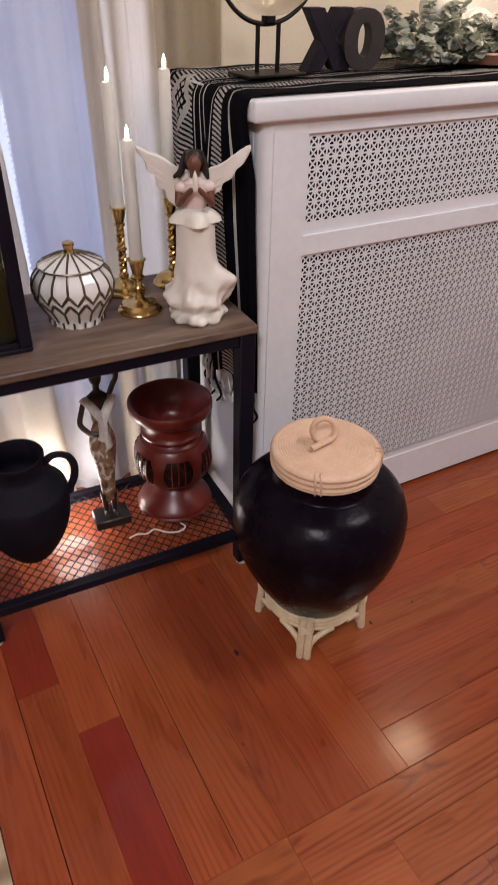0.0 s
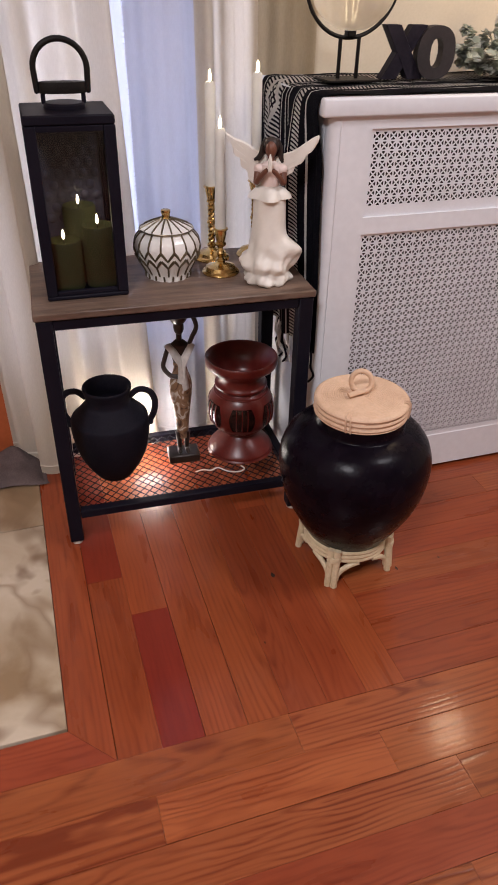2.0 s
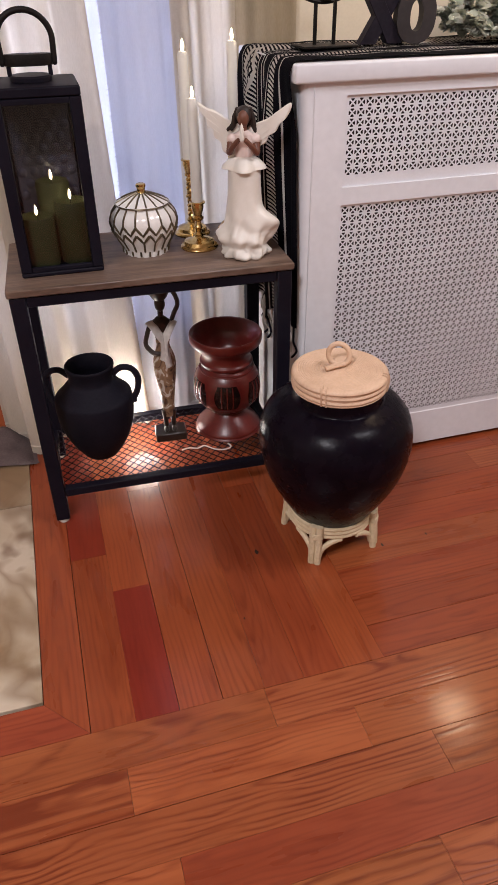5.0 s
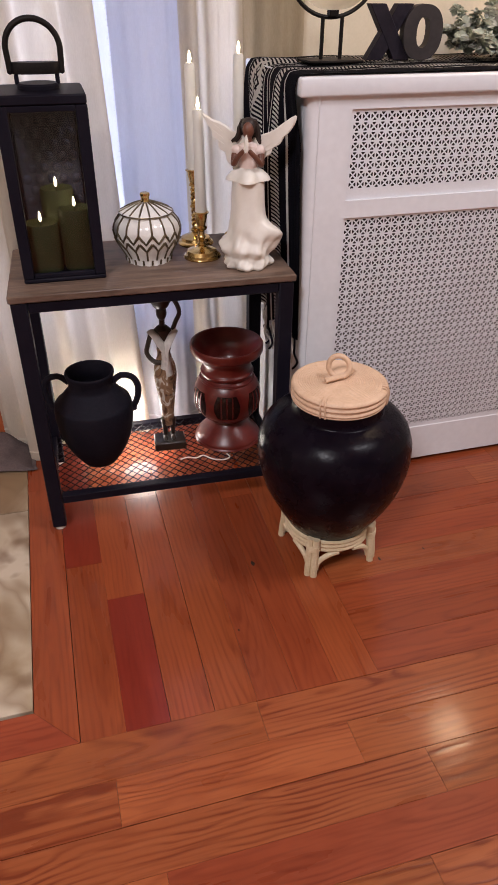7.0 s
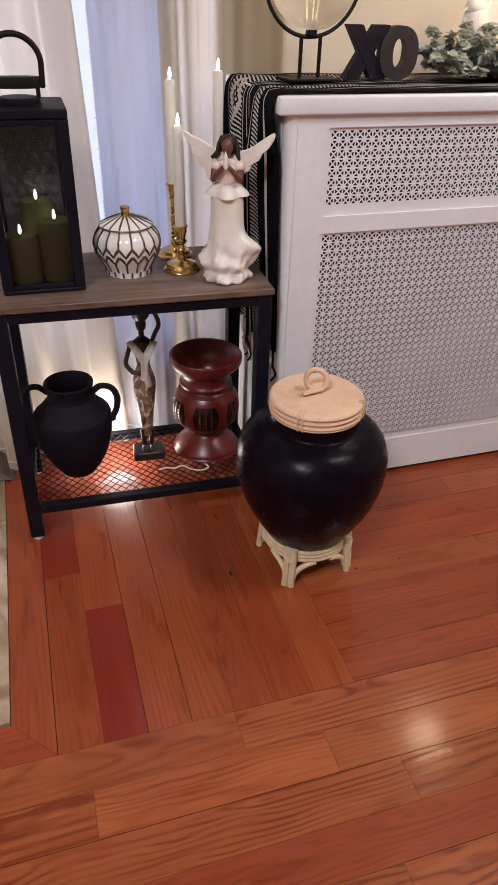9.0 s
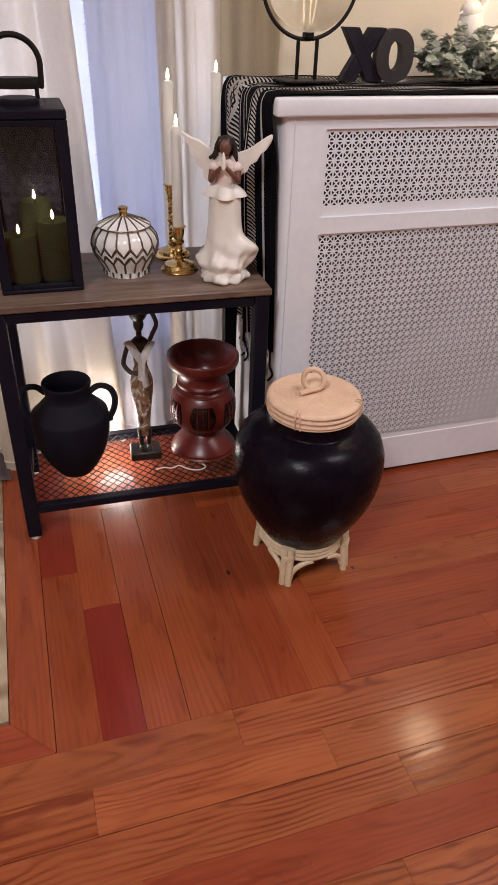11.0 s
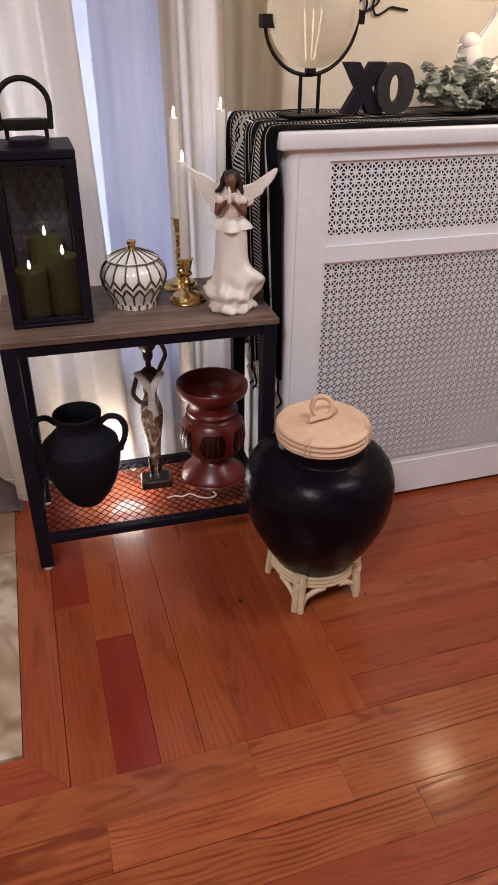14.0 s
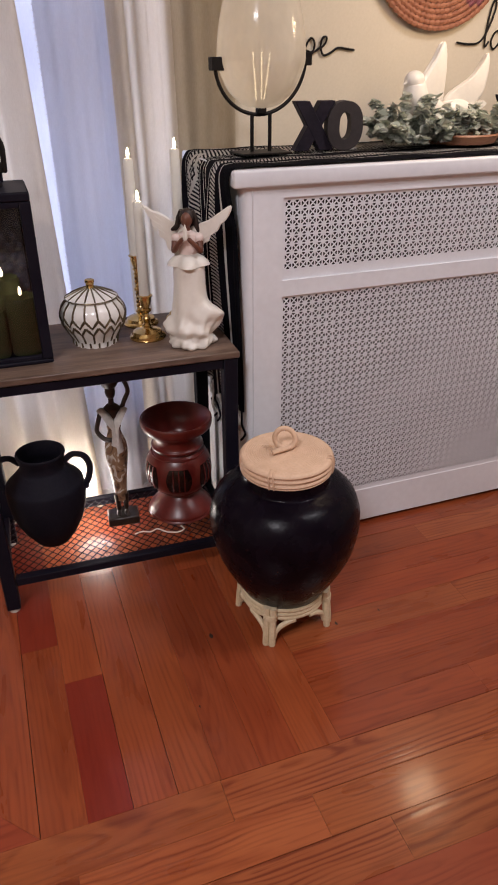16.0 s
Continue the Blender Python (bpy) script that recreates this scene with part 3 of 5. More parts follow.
rounded_stile(COVER_X0, 1.108, -1)
rounded_stile(2.214, COVER_X1, 1)
part("edge_bead", tube(B(), [(1.038, COVER_Y - 0.0004, 0.123), (1.038, COVER_Y - 0.0004, 0.941)], 0.0016, 6), WHITE, cover)
for z0, z1, nm in ((0.918, 0.942, "top_rail"), (0.701, 0.738, "middle_rail")):
    part(nm, box(B(), 1.108, 2.214, COVER_Y, COVER_Y + 0.02, z0, z1), WHITE, cover, smooth=False)
part("bottom_rail", box(B(), COVER_X0, COVER_X1, COVER_Y + 0.004, COVER_Y + 0.024, 0.010, 0.120, 0.003), WHITE, cover, smooth=False)
part("side_panel", box(B(), COVER_X0, COVER_X0 + 0.02, COVER_Y + 0.025, 1.772, 0.0, 0.942, 0.002), WHITE, cover, smooth=False)
part("side_panel", box(B(), COVER_X1 - 0.02, COVER_X1, COVER_Y + 0.025, 1.772, 0.0, 0.942, 0.002), WHITE, cover, smooth=False)
# near-black sheet added to give the grille holes their shade
part("shade_sheet", box(B(), 1.044, 2.278, COVER_Y + 0.040, COVER_Y + 0.047, 0.01, 0.940), DARK, cover, "near-black sheet standing in for the shade behind the grille", smooth=False)


def grille(name, x0, x1, z0, z1, y, pitch, rim, bar, thick, foot=0.0):
    """A perforated sheet: square cells, each cut by its diagonals into four small holes."""
    vs, fs = [], []

    def quad(a, b, c, d):
        k = len(vs)
        vs.extend((a, b, c, d))
        fs.append((k, k + 1, k + 2, k + 3))

    nx, nz = int((x1 - x0 - 2 * rim) / pitch), int((z1 - z0 - 2 * rim - foot) / pitch)
    gx0, gz0 = x0 + rim, z1 - rim - nz * pitch
    gx1, gz1 = gx0 + nx * pitch, z1 - rim
    h = pitch / 2
    four = [((0, 0), (h * a, h * b), (h * c, h * d)) for a, b, c, d in ((1, -1, 1, 1), (1, 1, -1, 1), (-1, 1, -1, -1), (-1, -1, 1, -1))]
    for i in range(nx):
        for j in range(nz):
            cx, cz = gx0 + (i + 0.5) * pitch, gz0 + (j + 0.5) * pitch
            for tri in four:
                apex, left, right = (Vector(q) for q in tri)
                mid = (left + right) / 2
                axis, side = mid.normalized(), (right - left).normalized()
                hole = [apex + axis * bar * 1.35, axis * (h * 0.66) + side * (h * 0.66 - 1.35 * bar), axis * (h - bar) + side * h * 0.40,
                        axis * (h - bar) - side * h * 0.40, axis * (h * 0.66) - side * (h * 0.66 - 1.35 * bar)]
                rim3 = [(cx + q.x, y, cz + q.y) for q in (apex, right, right, left, left)]
                i3 = [(cx + q.x, y, cz + q.y) for q in hole]
                b3 = [(cx + q.x, y + thick, cz + q.y) for q in hole]
                for k in range(5):
                    m = (k + 1) % 5
                    if rim3[k] == rim3[m]:
                        fs.append((len(vs), len(vs) + 1, len(vs) + 2))
                        vs.extend((rim3[k], i3[m], i3[k]))
                    else:
                        quad(rim3[k], rim3[m], i3[m], i3[k])
                    quad(i3[k], i3[m], b3[m], b3[k])
    for a0, a1, c0, c1 in ((x0, gx0, z0, z1), (gx1, x1, z0, z1), (gx0, gx1, z0, gz0), (gx0, gx1, gz1, z1)):
        quad((a0, y, c0), (a1, y, c0), (a1, y, c1), (a0, y, c1))
    me = bpy.data.meshes.new(name)
    me.from_pydata(vs, [], fs)
    me.materials.append(GRILLE)
    ob = new(name, me)
    ob.parent = cover
    ob["label"] = "white perforated metal sheet with small triangular holes"
    return ob


grille("grille", 1.106, 2.216, 0.736, 0.920, COVER_Y + 0.0055, 0.0190, 0.0075, 0.00150, 0.0010, 0.012)
grille("grille", 1.106, 2.216, 0.118, 0.703, COVER_Y + 0.0055, 0.0190, 0.0060, 0.00145, 0.0010)

# ---- throw over the cover ----
throw = thing("throw", (0, 0, 0), "black woven cotton throw with white patterned bands and fringe", "throw")
CLOTH_LINE = smooth_path([(2.32, 0, 0.9825), (1.7, 0, 0.9825), (1.10, 0, 0.9825), (1.012, 0, 0.982), (0.990, 0, 0.972), (0.982, 0, 0.935), (0.984, 0, 0.80), (0.990, 0, 0.62), (0.996, 0, 0.43)], 10)
CLOTH_RUN = [0.0]
for a, b in zip(CLOTH_LINE, CLOTH_LINE[1:]):
    CLOTH_RUN.append(CLOTH_RUN[-1] + (b - a).length)


def throw_at(u, v):
    k = v * (len(CLOTH_LINE) - 1)
    i = min(int(k), len(CLOTH_LINE) - 2)
    q = CLOTH_LINE[i].lerp(CLOTH_LINE[i + 1], k - i)
    fall = min(1.0, max(0.0, (0.975 - q.z) / 0.12))
    y = 1.384 + 0.350 * u - 0.017 * fall * (1 - u) + 0.006 * fall * math.sin(9 * q.z + 3 * u)
    dx = fall * 0.030 * (1 - u) ** 6 - fall * (0.007 + 0.010 * math.sin(2 * math.pi * u * 2.6 + 0.8 + 2.0 * q.z) + 0.004 * math.sin(2 * math.pi * u * 6.0))
    return Vector((q.x + dx, y, q.z + (1 - fall) * 0.0014 * math.sin(31 * q.x + 9 * u)))


def throw_uv(u, v):
    k = v * (len(CLOTH_LINE) - 1)
    i = min(int(k), len(CLOTH_LINE) - 2)
    return (0.35 * u, CLOTH_RUN[i] + (CLOTH_RUN[i + 1] - CLOTH_RUN[i]) * (k - i))


part("cloth", sheet(B(), 48, 90, throw_at, 0.0022, throw_uv), THROW, throw)
for i in range(26):
    u = (i + 0.5) / 26
    q = throw_at(u, 1.0)
    bend = [(q.x + 0.004 * random.uniform(-1, 1) * k, q.y + 0.006 * random.uniform(-1, 1) * k, q.z + 0.004 - 0.021 * k) for k in range(5)]
    part("tassel", tube(B(), smooth_path(bend, 3), 0.0028, 6), SHAWL if i % 3 else THROW, throw)

# ---- industrial side table ----
TOP = 0.610
table = thing("side_table", (0.3895, 1.3395, 0.0), "industrial side table with grey-brown wood top and black metal frame", "side table", -2.1)
TW, TD = 0.589, 0.310
part("tabletop", box(B(), -0.004, TW + 0.004, -0.004, TD + 0.004, TOP - 0.016, TOP, 0.0025), GREYWOOD, table, "grey-brown wood grain board")
LEG = 0.032
for x in (0.0, TW - LEG):
    for y in (0.0, TD - LEG):
        leg = part("leg", box(B(), x, x + LEG, y, y + LEG, 0.012, TOP - 0.017, 0.002), METAL, table)
        part("foot_cap", lathe(B(), [(0.010, 0), (0.0125, 0.002), (0.0125, 0.010), (0.011, 0.012)], 20, at=(x + LEG / 2, y + LEG / 2, 0)), RUBBER, leg, "pale plastic levelling foot")
for z0, z1 in ((TOP - 0.040, TOP - 0.017), (0.080, 0.102)):
    for y in (0.002, TD - 0.024):
        part("rail", box(B(), LEG + 0.001, TW - LEG - 0.001, y, y + 0.022, z0, z1, 0.002), METAL, table)
    for x in (0.002, TW - 0.024):
        part("rail", box(B(), x, x + 0.022, LEG + 0.001, TD - LEG - 0.001, z0, z1, 0.002), METAL, table)
net = B()
NX0, NX1, NY0, NY1 = 0.024, TW - 0.024, 0.024, TD - 0.024
for slope in (1, -1):
    c = -1.0
    while c < 1.0:
        ends = []
        for x in (NX0, NX1):
            y = slope * 1.12 * (x - 0.3) + c
            if NY0 <= y <= NY1:
                ends.append((x, y))
        for y in (NY0, NY1):
            x = (y - c) / (slope * 1.12) + 0.3
            if NX0 < x < NX1:
                ends.append((x, y))
        if len(ends) >= 2:
            tube(net, [(*ends[0], 0.0985 + 0.0008 * slope), (*ends[1], 0.0985 + 0.0008 * slope)], 0.0013, 5)
        c += 0.0262
part("mesh_shelf", net, METAL, table, "black diamond wire mesh shelf")
SHELF = 0.1008

# ---- oak floor ----
floor = tagged(thing("floor", (0, 0, 0), "", ""), "varnished orange-brown oak strip floor with worn joints", "floor", kind="structure")


def board(x0, x1, y0, y1, along, material):
    """A board with eased edges; along is the way its grain runs."""
    length, width = (x1 - x0, y1 - y0) if along == "x" else (y1 - y0, x1 - x0)
    ga, gb = random.choice((0.0002, 0.0003, 0.0007)), random.choice((0.0002, 0.00035, 0.0009))
    bm = box(B(), -length / 2 + 0.00025, length / 2 - 0.00025, -width / 2 + ga, width / 2 - gb, -0.0115, 0.0)
    ob = part("board", bm, material, floor, smooth=False)
    ob.matrix_world = pose((x0 + x1) / 2, (y0 + y1) / 2, 0, 0, 0, 0 if along == "x" else 90)


def run_of(lo, hi, joints):
    cuts = [lo] + [j for j in joints if lo < j < hi] + [hi]
    return list(zip(cuts, cuts[1:]))


random.seed(4)
EDGE_Y = 0.745
# boards beside the hearth, running to the far wall
XS = [0.330, 0.409, 0.491, 0.572, 0.655, 0.738, 0.818, 0.901, 0.986]
CUTS = [[1.52], [1.200], [1.078], [1.42], [1.55], [1.60], [1.36], [1.50]]
for n, (x0, x1) in enumerate(zip(XS, XS[1:])):
    for k, (a, b) in enumerate(run_of(EDGE_Y, WALL_Y - 0.001, CUTS[n])):
        red = (n == 2 and k == 0) or (n == 1 and k == 1)
        rosy = n == 5
        if n == 0 and k == 0:
            # mitred end against the board along the hearth front
            bm = B()
            w, t = 0.0395, -0.0115
            ring = [(EDGE_Y + 0.0008, x1 - 0.0006), (b, x1 - 0.0006), (b, x0 + 0.0006), (0.829, x0 + 0.0006)]
            vs = [[bm.verts.new((y - 1.0, -(x - 0.3695), z)) for y, x in ring] for z in (t, 0.0)]
            bm.faces.new(vs[1])
            bm.faces.new(vs[0][::-1])
            for i in range(4):
                bm.faces.new((vs[0][i], vs[0][(i + 1) % 4], vs[1][(i + 1) % 4], vs[1][i]))
            part("board", bm, OAK, floor, smooth=False).matrix_world = pose(0.3695, 1.0, 0, 0, 0, 90)
        else:
            board(x0, x1, a, b, "y", OAK_RED if red else OAK_ROSE if rosy else OAK)
bm = B()
ring = [(-1.6, EDGE_Y + 0.0006), (0.4078, EDGE_Y + 0.0006), (0.3300, 0.829), (-1.6, 0.829)]
vs = [[bm.verts.new((x, y - 0.788, z)) for x, y in ring] for z in (-0.0115, 0.0)]
bm.faces.new(vs[1])
bm.faces.new(vs[0][::-1])
for i in range(4):
    bm.faces.new((vs[0][i], vs[0][(i + 1) % 4], vs[1][(i + 1) % 4], vs[1][i]))
part("board", bm, OAK_ROSE, floor, smooth=False).matrix_world = pose(0, 0.788, 0)
# boards to the side, running along the cover
y, rows = EDGE_Y + 0.0003, 0
while y < WALL_Y - 0.01:
    joints = sorted(0.986 + random.uniform(0.25, 0.6) + 0.72 * i + 0.37 * (rows % 3) for i in range(3))
    for a, b in run_of(0.986, 3.3, joints):
        board(a, b, y, min(y + 0.0825, WALL_Y - 0.001), "x", random.choice((OAK, OAK_TAN, OAK, OAK_TAN)))
    y += 0.0825
    rows += 1
# long boards towards the room
KNOWN = {0: [0.735, 1.62], 1: [0.462, 0.884, 1.5], 2: [0.125, 0.998, 1.7], 3: [0.52, 1.32], 4: [0.15, 0.92]}
KINDS = {0: [OAK_TAN, OAK_OPEN, OAK_TAN], 1: [OAK_BOLD, OAK_TAN, OAK_TAN, OAK_OPEN], 2: [OAK_TAN, OAK_OPEN, OAK_BOLD, OAK_TAN], 3: [OAK_TAN, OAK_ROSE, OAK_OPEN], 4: [OAK_ROSE, OAK_BOLD, OAK_OPEN]}
y, rows = EDGE_Y, 0
while y > -2.69:
    joints = KNOWN.get(rows) or sorted(-1.6 + random.uniform(0.3, 0.9) + 1.1 * i for i in range(5))
    for k, (a, b) in enumerate(run_of(-1.6, 3.3, joints)):
        kinds = KINDS.get(rows)
        board(a, b, max(y - 0.0845, -2.7), y, "x", kinds[min(k, len(kinds) - 1)] if kinds else random.choice((OAK_TAN, OAK_TAN, OAK_OPEN, OAK_ROSE)))
    y -= 0.0845
    rows += 1
# dark knots and nicks in the boards
for kx, ky, kr in ((0.830, 1.105, 0.0056), (1.122, 1.041, 0.0040), (1.239, 1.046, 0.0030), (0.748, 0.920, 0.0022)):
    chip = B()
    ring_k = [chip.verts.new((kx + kr * (0.7 + 0.6 * noise.noise((kx * 9, i * 0.9, ky))) * math.cos(i * math.pi / 5), ky + 1.9 * kr * (0.8 + 0.5 * noise.noise((ky * 9, i * 0.9, kx))) * math.sin(i * math.pi / 5), 0.0004)) for i in range(10)]
    chip.faces.new(ring_k)
    part("knot", chip, GAP, floor, smooth=False)
# flooring under the walls' far left, beyond the hearth
board(-1.6, -0.9, 0.832, 1.80, "x", OAK)

# ---- big black jar on its cane stand ----
JX, JY = 1.0165, 1.120
stand = thing("jar_stand", (JX, JY, 0), "cream cane stand with four bound legs and arched braces", "stand", 6.0, size=0.955)
ring_bm = B()
RS = 0.098
for z in (0.074, 0.085, 0.096):
    tube(ring_bm, [(RS * math.cos(a * math.pi / 24), RS * math.sin(a * math.pi / 24), z) for a in range(48)], 0.0062, 8, True)
part("ring", ring_bm, STANDCANE, stand, "three stacked bent cane hoops")
for k in range(4):
    a = math.radians(225 + 90 * k)
    c, s = math.cos(a), math.sin(a)
    leg = B()
    for side in (-1, 1):
        pts = [(c * (RS + 0.016 + w) - s * side * 0.0075, s * (RS + 0.016 + w) + c * side * 0.0075, z) for z, w in ((0.0, 0.002), (0.03, 0.0), (0.07, -0.004), (0.108, -0.006))]
        tube(leg, smooth_path(pts, 4), 0.0086, 8)
    leg_ob = part("leg", leg, STANDCANE, stand)
    bind = B()
    for z in (0.076, 0.080, 0.084, 0.088):
        tube(bind, [(c * (RS + 0.011) + 0.0155 * math.cos(t) * -s + c * 0.010 * math.sin(t), s * (RS + 0.011) + 0.0155 * math.cos(t) * c + s * 0.010 * math.sin(t), z) for t in [2 * math.pi * i / 14 for i in range(14)]], 0.0022, 5, True)
    part("binding", bind, STANDCANE, leg_ob)
    for side in (-1, 1):
        brace = []
        for t in range(8):
            f = t / 7
            ang = a + side * (0.09 + 0.50 * (1 - math.cos(f * math.pi / 2)))
            rr = RS + 0.012 - 0.012 * f
            brace.append((rr * math.cos(ang), rr * math.sin(ang), 0.018 + 0.048 * math.sin(f * math.pi / 2)))
        part("brace", tube(B(), brace, 0.0066, 8), STANDCANE, stand)

jar = thing("lidded_jar", (JX, JY, 0.078), "large black lacquered clay jar with pale coiled rattan lid", "jar")
body = [(0.030, 0.002), (0.078, 0.0), (0.086, 0.006), (0.100, 0.030), (0.125, 0.075), (0.148, 0.125), (0.161, 0.174), (0.1645, 0.213), (0.161, 0.244), (0.150, 0.271), (0.130, 0.292), (0.106, 0.304), (0.095, 0.310), (0.093, 0.330), (0.088, 0.335), (0.02, 0.335)]
prof = [(1.012 * p.x, p.y) for p in smooth_path([(r, z, 0) for r, z in body], 4)]
part("body", lathe(B(), prof, 72, lambda a, r, z: r * (1 + 0.004 * math.sin(3 * a) + 0.002 * math.sin(11 * z * 20))), BLACKJAR, jar)
LZ = 0.335
lid_prof = [(0.004, LZ), (0.0995, LZ), (0.1010, LZ + 0.002)]
for k in range(3):
    for t in range(5):
        lid_prof.append((0.1030 + 0.0042 * math.sin(math.pi * (t + 0.5) / 5) - 0.005, LZ + 0.002 + 0.0112 * (k + (t + 0.5) / 5)))
lid_prof += [(0.0965, LZ + 0.0362), (0.0945, LZ + 0.0367)]
for k in range(19):
    r = 0.0920 - 0.0048 * k
    lid_prof += [(r + 0.0016, LZ + 0.0366), (r, LZ + 0.0375), (r - 0.0016, LZ + 0.0374)]
lid_prof.append((0.001, LZ + 0.0365))
lid_prof = [(r * 0.980, z) for r, z in lid_prof]
lid = part("lid", lathe(B(), lid_prof, 80), RATTAN, jar, "pale coiled rattan lid")
for a in (-2.30, -0.62):
    wrap = B()
    for off in (-0.05, 0.05):
        ang = a + off
        pts = [(0.980 * r * math.cos(ang + sk), 0.980 * r * math.sin(ang + sk), LZ + z) for r, z, sk in ((0.089, 0.0385, 0), (0.0975, 0.0390, 0.005), (0.1035, 0.030, 0.012), (0.1040, 0.015, 0.022), (0.1025, 0.001, 0.03))]
        tube(wrap, smooth_path(pts, 4), 0.0017, 6)
    part("wrap", wrap, RATTAN, lid)
loop_bm = B()
tube(loop_bm, [(0.0215 * math.cos(t) * 0.92, 0.010 + 0.004 * math.sin(t) - 0.0215 * math.cos(t) * 0.38, LZ + 0.0640 + 0.0225 * math.sin(t)) for t in [2 * math.pi * i / 30 for i in range(30)]], 0.0056, 10, True)
tube(loop_bm, smooth_path([(-0.034, -0.004, LZ + 0.0435), (-0.018, -0.003, LZ + 0.0455), (0.012, 0.004, LZ + 0.046), (0.032, 0.020, LZ + 0.045)], 5), [0.0065] * 15 + [0.006], 8, flat=0.8)
part("loop_handle", loop_bm, RATTAN, lid, "knotted rattan loop")

# ---- lantern with pillar candles ----
LX, LY, LW, LS = 0.5065, 1.4775, 0.0835, 0.992
lantern = thing("lantern", (LX, LY, TOP), "tall black metal candle lantern with dim glass panes", "lantern", -1.0, size=LS)
part("base", box(B(), -LW, LW, -LW, LW, 0.0, 0.010, 0.003), METAL, lantern)
top_bm = box(B(), -LW, LW, -LW, LW, 0.334, 0.352, 0.003)
part("roof", top_bm, METAL, lantern)
part("collar", lathe(B(), [(0.039, 0.353), (0.039, 0.360), (0.036, 0.363), (0.002, 0.363)], 32), METAL, lantern)
for sx in (-1, 1):
    for sy in (-1, 1):
        x, y = sx * (LW - 0.011), sy * (LW - 0.011)
        part("post", box(B(), x - 0.011, x + 0.011, y - 0.011, y + 0.011, 0.0105, 0.3335, 0.0015), METAL, lantern)
for sy in (-1, 1):
    y = sy * (LW - 0.006)
    for z0, z1 in ((0.0105, 0.019), (0.323, 0.3335)):
        part("frame_bar", box(B(), -LW + 0.0225, LW - 0.0225, y - 0.005, y + 0.005, z0, z1, 0.001), METAL, lantern)
        part("frame_bar", box(B(), y - 0.005, y + 0.005, -LW + 0.0225, LW - 0.0225, z0, z1, 0.001), METAL, lantern)
for sx, sy in ((0, -1), (-1, 0), (1, 0)):
    e = LW - 0.014
    x0, x1 = (-LW + 0.02, LW - 0.02) if sx == 0 else (sx * e - 0.001, sx * e + 0.001)
    y0, y1 = (-LW + 0.02, LW - 0.02) if sy == 0 else (sy * e - 0.001, sy * e + 0.001)
    pane = part("pane", box(B(), x0, x1, y0, y1, 0.0145, 0.3275), SMOKED, lantern, "dim smoky glass pane", smooth=False)
    pane.visible_shadow = False
back_bm = box(B(), -LW + 0.02, LW - 0.02, LW - 0.016, LW - 0.012, 0.0145, 0.3275)
for j in range(9):
    for i in range(5 - j % 2):
        ball(back_bm, (-0.050 + 0.025 * i + 0.0125 * (j % 2), LW - 0.0165, 0.128 + 0.0225 * j), 0.0098, (1, 0.6, 1), u=10, v=8)
part("back_panel", back_bm, BACKLIT, lantern, "dark back with rows of round dots, toned lilac for daylight behind it")
for sx in (-1, 1):
    part("bracket", box(B(), sx * 0.0375 - 0.004, sx * 0.0375 + 0.004, -0.005, 0.005, 0.3605, 0.3775, 0.001), METAL, lantern)
bar_bm = lathe(B(), [(0.030, 0.3775), (0.0435, 0.3780), (0.0445, 0.3795), (0.0445, 0.3955), (0.0432, 0.3975), (0.020, 0.3982)], 48, lambda a, r, z: r / math.sqrt(math.cos(a) ** 2 + (math.sin(a) / 0.40) ** 2))
for sx in (-1, 1):
    ball(bar_bm, (sx * 0.0475, 0, 0.382), 0.0052, u=12, v=8)
part("handle_bar", bar_bm, IRON, lantern, "flat oval dark handle strap with end rivets")
hoop = [(0.0490 * math.cos(t), 0.0, 0.4195 + 0.048 * math.sin(t)) for t in [math.pi * i / 22 for i in range(23)]]
hoop = [(0.0470, 0, 0.382), (0.0480, 0, 0.401)] + hoop + [(-0.0480, 0, 0.401), (-0.0470, 0, 0.382)]
part("hoop", tube(B(), hoop, 0.0057, 10), IRON, lantern, "round black bail handle")


def flame(parent, z, s=1.0, tilt=0.0):
    prof = [(0.0005, 0.0), (0.0030, 0.003), (0.0046, 0.009), (0.0042, 0.016), (0.0024, 0.024), (0.0004, 0.030)]
    part("flame", lathe(B(), [(r * s, h * s) for r, h in prof], 12, at=(tilt, 0, z)), FLAME, parent, "glowing warm flame tip")


for x, y, h in ((LX + 0.006, LY + 0.026, 0.154), (LX - 0.035, LY - 0.029, 0.100), (LX + 0.036, LY - 0.025, 0.125)):
    c = thing("pillar_candle", (x, y, TOP + 0.0105), "olive wax pillar candle with a flickering flame inside the lantern", "candle", group="lantern candles", size=LS)
    part("wax", lathe(B(), [(0.002, 0), (0.033, 0.0), (0.034, 0.003), (0.034, h - 0.004), (0.032, h), (0.029, h - 0.001), (0.018, h - 0.007), (0.002, h - 0.008)], 36, lambda a, r, z: r * (1 + 0.012 * math.sin(2 * a + h * 90))), PILLAR, c)
    part("wick", tube(B(), [(0, 0, h - 0.009), (0.0006, 0, h + 0.003)], 0.0011, 6), HAIR, c)
    flame(c, h + 0.001, 0.68)

# ---- gilt-lined lidded pot ----
PX, PY = 0.693, 1.490
pot = thing("lidded_pot", (PX, PY, TOP), "white porcelain pot with gilt zigzag relief, lidded", "pot", size=0.955)


